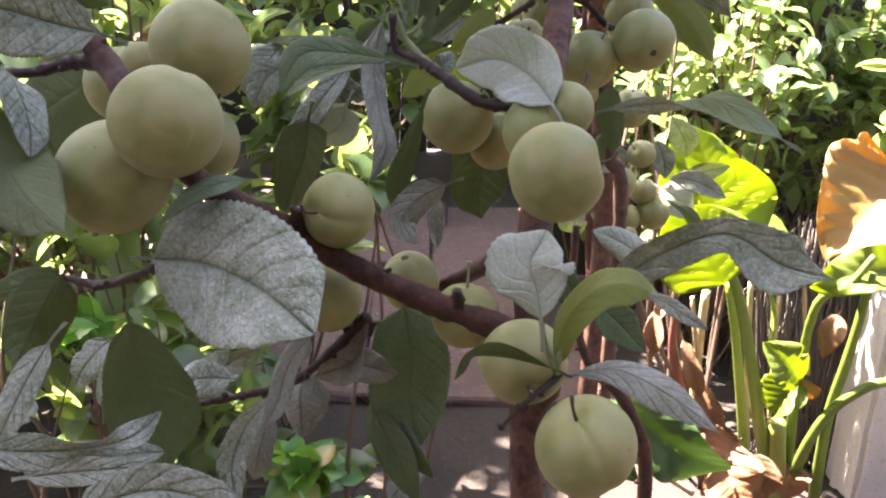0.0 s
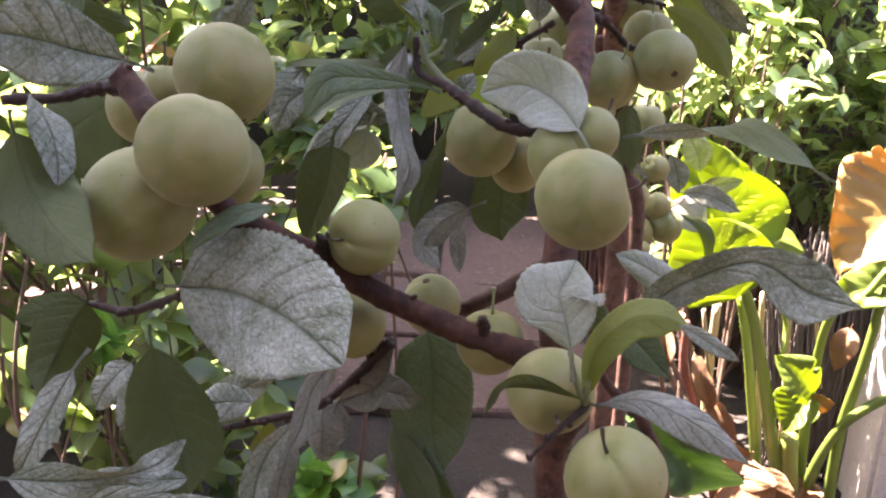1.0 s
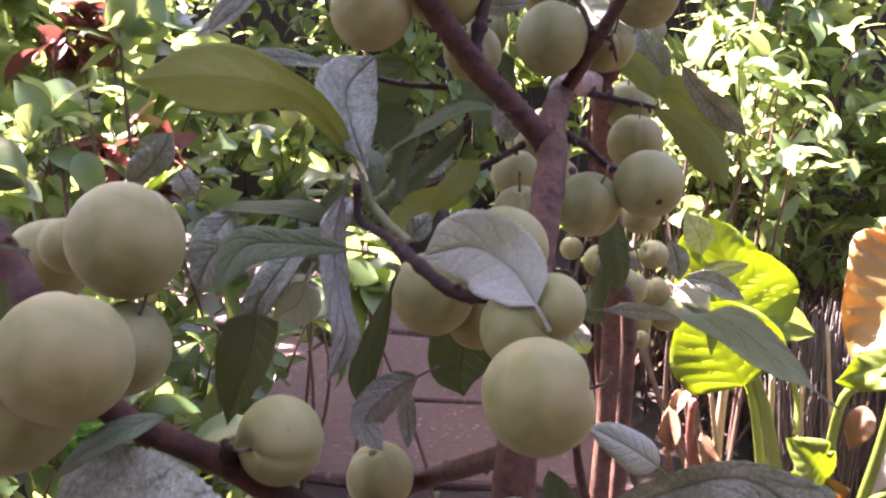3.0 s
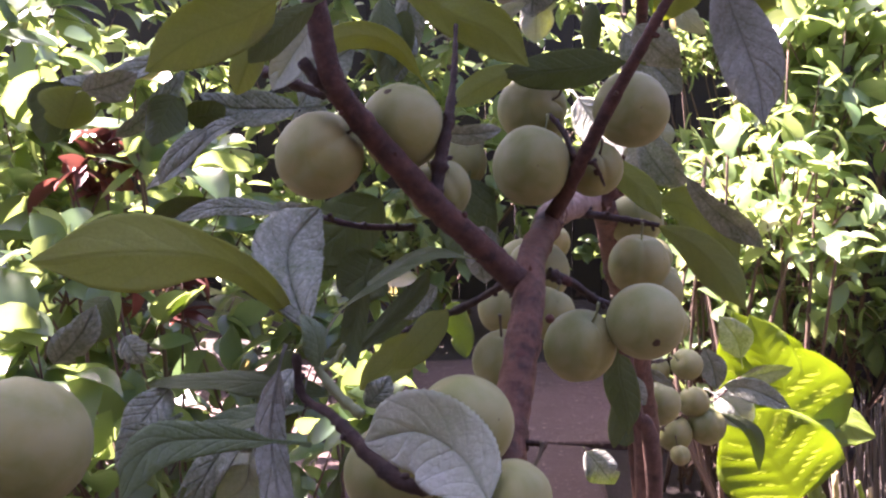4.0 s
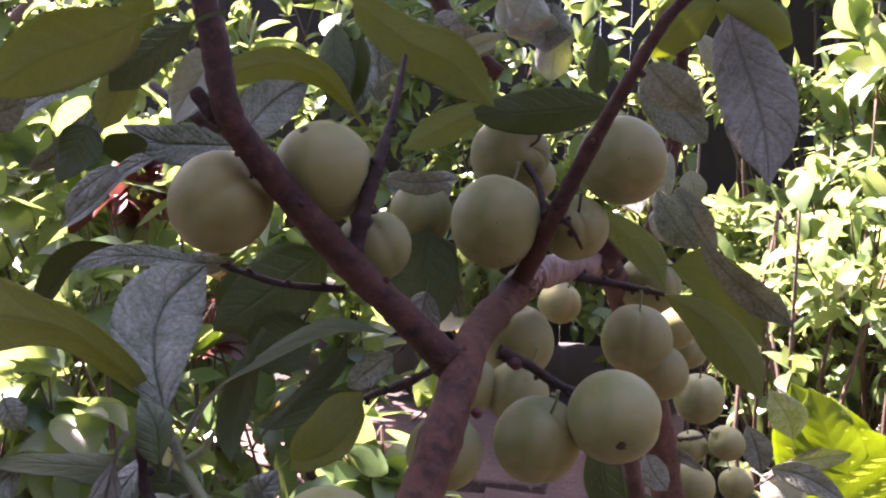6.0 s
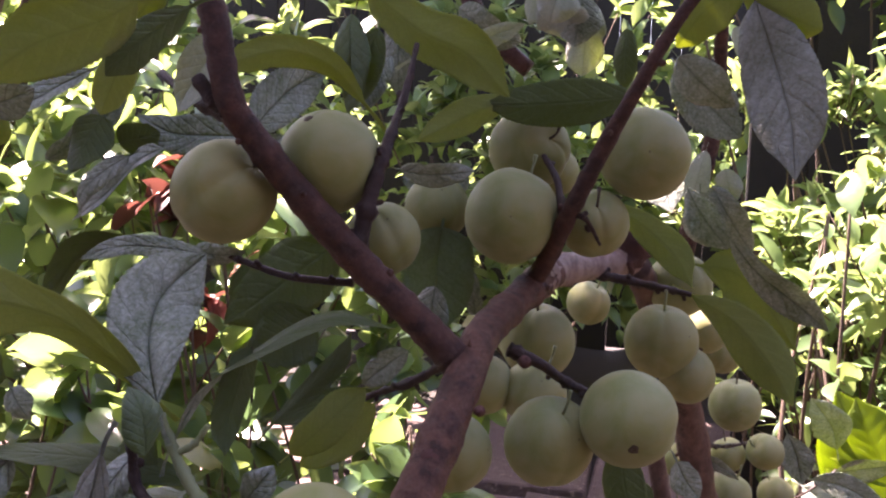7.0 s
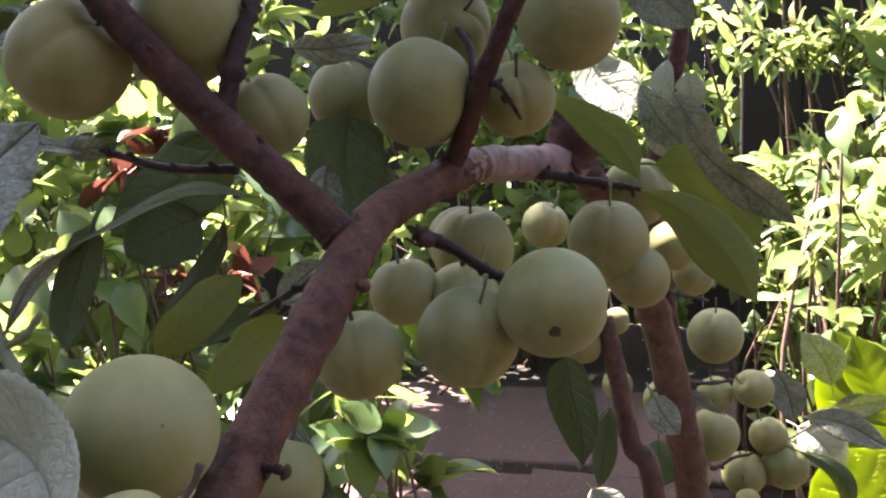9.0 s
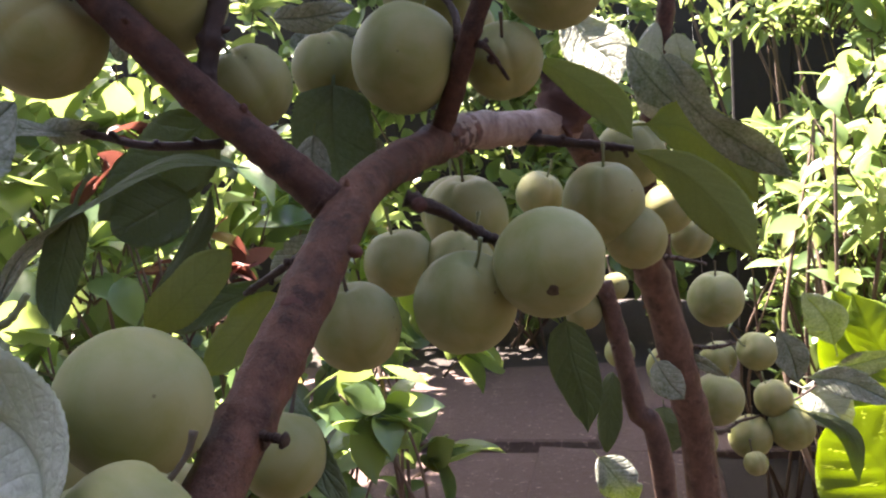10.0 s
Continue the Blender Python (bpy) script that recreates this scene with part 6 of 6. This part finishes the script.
shrub("laurel_shrub", "sunlit green laurel shrub against the fence", (1.4, 2.7, 0), (1.30, 2.3, 1.05), (0.62, 0.40, 0.75), 170, 7, 0.085, FRESH, 15, 0.4, stems=24)
shrub("hedge_shrub", "tall hedge shrub in half shade beyond the paving", (-0.4, 4.3, 0), (-0.4, 4.3, 1.1), (1.2, 0.5, 1.15), 400, 6, 0.125, FRESH, 16)
shrub("hedge_shrub", "hedge shrub in half sun beyond the paving", (1.2, 4.3, 0), (1.2, 4.3, 0.9), (1.1, 0.5, 0.95), 240, 6, 0.11, GLOSSY, 17)
shrub("hedge_shrub", "tall hedge shrub in half shade beyond the paving", (-2.6, 4.0, 0), (-2.5, 4.0, 1.2), (1.2, 0.6, 1.3), 330, 6, 0.12, FRESH, 18)
shrub("red_shrub", "small shrub with dry red leaves", (-0.62, 1.66, 0), (-0.62, 1.66, 1.01), (0.07, 0.06, 0.07), 8, 5, 0.075, RED_LEAF, 19, 0.5, stems=4, stem_radius=0.004, apart=300)
shrub("red_shrub", "sparse shrub with curled red-brown leaves", (-0.56, 1.75, 0), (-0.57, 1.72, 0.80), (0.12, 0.08, 0.09), 10, 5, 0.07, RED_LEAF, 20, 0.45, stems=4, stem_radius=0.004, apart=300)
shrub("laurel_shrub", "loose green laurel crown against the fence top", (0.7, 2.85, 0), (0.66, 2.78, 1.75), (0.55, 0.16, 0.5), 90, 6, 0.085, GLOSSY, 46, 0.42)
shrub("seedling", "small bright green seedling with round glossy leaves", (-0.137, 1.14, 0), (-0.155, 1.14, 0.335), (0.06, 0.04, 0.025), 8, 5, 0.062, SEEDLING, 41, 0.7, "seedling", 3, 0.03, 0.003, apart=300)
shrub("camellia_sprig", "leafy camellia sprig hanging beside the paving", (-0.10, 1.2, 0), (-0.095, 1.12, 0.775), (0.05, 0.045, 0.075), 6, 6, 0.058, GLOSSY, 42, 0.55, "shrub", 3, 0.03, 0.004, apart=300)
shrub("bright_shrub", "sunlit yellow-green leafy shrub beside the brushwood", (1.0, 2.1, 0), (0.98, 2.08, 0.78), (0.34, 0.24, 0.34), 75, 6, 0.072, FRESH, 44, 0.5, stems=14, stem_radius=0.004, apart=250)
shrub("bright_shrub", "sunlit pale green leafy shrub behind the arum", (0.62, 1.85, 0), (0.62, 1.95, 0.88), (0.22, 0.2, 0.26), 38, 6, 0.075, FRESH, 43, 0.5, apart=300)
shrub("laurel_shrub", "shaded green laurel shrub in front of the fence", (0.62, 2.7, 0), (0.70, 2.68, 0.60), (0.40, 0.2, 0.40), 120, 6, 0.08, GLOSSY, 45, 0.42)
shrub("bright_shrub", "pale sunlit broad-leaved shrub in front of the fence", (0.85, 2.4, 0), (0.80, 2.3, 1.2), (0.2, 0.18, 0.24), 45, 6, 0.11, FRESH, 47, 0.55, apart=300)
shrub("laurel_shrub", "sprays of narrow green laurel leaves on thin upright stems", (0.55, 2.55, 0), (0.56, 2.5, 0.85), (0.22, 0.14, 0.2), 46, 7, 0.095, FRESH, 48, 0.33, stems=14, stem_radius=0.004, apart=300)
shrub("laurel_shrub", "thin-stemmed laurel shrub with narrow sunlit leaves", (0.85, 2.65, 0), (0.84, 2.6, 0.95), (0.2, 0.14, 0.28), 50, 7, 0.095, FRESH, 49, 0.36, stems=14, stem_radius=0.004)
shrub("drooping_shrub", "overhanging twigs with small drooping pale leaves", (0.7, 2.75, 0), (0.55, 2.5, 1.22), (0.3, 0.12, 0.1), 42, 7, 0.06, FRESH, 50, 0.3, stems=6, stem_radius=0.004)
shrub("camellia_sprig", "camellia sprig with broad glossy leaves beside the paving", (-0.55, 1.3, 0), (-0.54, 1.27, 0.76), (0.06, 0.04, 0.09), 7, 4, 0.10, GLOSSY, 51, 0.64, "shrub", 3, 0.03, 0.004, apart=300)
shrub("camellia_sprig", "sunlit camellia sprig with round bright leaves", (-0.56, 1.42, 0), (-0.57, 1.4, 0.87), (0.07, 0.05, 0.06), 7, 5, 0.075, FRESH, 52, 0.64, "shrub", 3, 0.03, 0.004, apart=300)
shrub("camellia_sprig", "upright camellia sprig with sunlit curled leaves", (-0.28, 1.75, 0), (-0.28, 1.7, 0.76), (0.07, 0.06, 0.15), 13, 5, 0.09, GLOSSY, 53, 0.5, "shrub", 4, 0.04, 0.004, apart=300)
shrub("seedling", "small seedling with round fresh green leaves", (-0.45, 1.16, 0), (-0.45, 1.15, 0.53), (0.05, 0.04, 0.04), 7, 4, 0.065, SEEDLING, 54, 0.68, "seedling", 3, 0.03, 0.003, apart=300)


# ---- brushwood screen at the bed's end ----
def brushwood(label, a, b, height, count, seed):
    rnd = np.random.RandomState(seed)
    ob = empty("brushwood_screen", (*a, 0), label, "screen")
    for n in range(4):
        tv, tf = [], []
        for i in range(count // 4):
            u = rnd.rand()
            x, y = a[0] + (b[0] - a[0]) * u, a[1] + (b[1] - a[1]) * u + rnd.uniform(-0.03, 0.03)
            lean, r = rnd.uniform(-0.09, 0.09), rnd.uniform(0.0009, 0.0028)
            z0, z1 = rnd.uniform(-0.02, 0.15), height * rnd.uniform(0.6, 1.08)
            v, f = tube([(x, y, z0, r), (x + lean * 0.6, y + rnd.uniform(-0.01, 0.01), (z0 + z1) / 2, r), (x + lean, y, z1, r * 0.6)], 5, 0.3, 3, seed + i)
            tf += [tuple(k + len(tv) for k in q) for q in f]
            tv += v
        tagged(put("brushwood", mesh_of("brushwood", tv, tf, [BRUSH]), ob), kind="stuff")
    for z in (0.12, 0.38):
        v, f = tube([(a[0], a[1] - 0.035, z, 0.0012), ((a[0] + b[0]) / 2, a[1] - 0.04, z + 0.004, 0.0012), (b[0], b[1] - 0.035, z, 0.0012)], 6, 0, 6)
        put("wire", mesh_of("wire", v, f, [BRUSH]), ob, (0, 0, 0), "thin binding wire")


brushwood("grey brushwood screen bound with thin wire", (0.76, 1.84), (1.08, 1.80), 0.52, 720, 61)


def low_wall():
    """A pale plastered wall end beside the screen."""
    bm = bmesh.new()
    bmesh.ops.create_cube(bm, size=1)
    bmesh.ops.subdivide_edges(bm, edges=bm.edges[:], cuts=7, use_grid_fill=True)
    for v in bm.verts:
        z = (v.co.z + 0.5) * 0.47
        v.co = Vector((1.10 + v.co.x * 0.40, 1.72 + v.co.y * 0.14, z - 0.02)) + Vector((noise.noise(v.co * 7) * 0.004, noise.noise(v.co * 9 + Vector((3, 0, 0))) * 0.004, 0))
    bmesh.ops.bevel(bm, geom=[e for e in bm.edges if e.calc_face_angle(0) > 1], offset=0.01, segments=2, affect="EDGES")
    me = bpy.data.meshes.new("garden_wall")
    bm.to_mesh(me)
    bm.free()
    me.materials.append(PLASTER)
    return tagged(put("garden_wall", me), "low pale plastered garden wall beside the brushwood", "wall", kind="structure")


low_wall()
fallen = leaf((0.165, 1.50, 0.03), (0.225, 1.48, 0.035), (0.1, -0.6, 1), 0.03, 0.1, "", [ARUM_OLD, ARUM_OLD], ground, 0, 0.2, 16, "fallen_leaf")

# ---- unseen leafy crowns, added to block sun and sky over the plum ----
shrub("added_shade_tree", "unseen leafy crown added to shade the plum tree", (-2.6, 0.2, 0), (-0.98, 1.04, 2.75), (0.65, 0.63, 0.38), 1150, 7, 0.10, CANOPY, 31, 0.5, "tree", 6, 0.1, 0.03)
shrub("added_shade_tree", "unseen leafy crown added to shade the paving", (-3.4, 2.6, 0), (-1.2, 3.9, 2.8), (0.62, 1.35, 0.4), 2200, 7, 0.10, CANOPY, 32, 0.5, "tree", 6, 0.1, 0.03)
shrub("added_shade_tree", "unseen leafy crown added to block sky behind the camera", (1.6, -1.4, 0), (0.15, -0.95, 2.6), (1.6, 0.8, 0.5), 1900, 7, 0.10, CANOPY, 33, 0.5, "tree", 6, 0.1, 0.03)
shrub("added_shade_tree", "small unseen leafy crown added to shade the bed", (-2.0, 2.3, 0), (-0.52, 1.80, 2.75), (0.18, 0.18, 0.16), 130, 7, 0.09, CANOPY, 34, 0.5, "tree", 4, 0.06, 0.02)
shrub("added_shade_tree", "small unseen leafy crown added to shade the soil and seedling", (-2.4, 2.6, 0), (-1.13, 2.04, 2.75), (0.25, 0.22, 0.16), 100, 7, 0.09, CANOPY, 35, 0.5, "tree", 4, 0.06, 0.02)
shrub("added_shade_tree", "unseen leafy crown added to shade the open ground", (-3.6, 0.4, 0), (-2.6, 0.8, 2.8), (1.0, 1.2, 0.4), 2300, 7, 0.11, CANOPY, 36, 0.5, "tree", 6, 0.1, 0.03)


# ---- paving ----
paving = empty("paving", (0, 3, 0), "worn purplish-brown stone slab paving", "paving", kind="structure")
rnd = np.random.RandomState(5)
row_y, j = 2.02, 0
while row_y < 3.75:
    deep = rnd.uniform(0.38, 0.55)
    x = -3.4 + rnd.uniform(0, 0.3)
    while x < 0.1:
        wide = rnd.uniform(0.45, 0.85)
        j += 1
        block("slab", (x + 0.003, row_y + 0.003, -0.03), (x + wide - 0.006, row_y + deep - 0.006, 0.018 + rnd.uniform(-0.006, 0.006)), SLAB, paving, 0.006, 0.022, j)
        x += wide
    row_y += deep
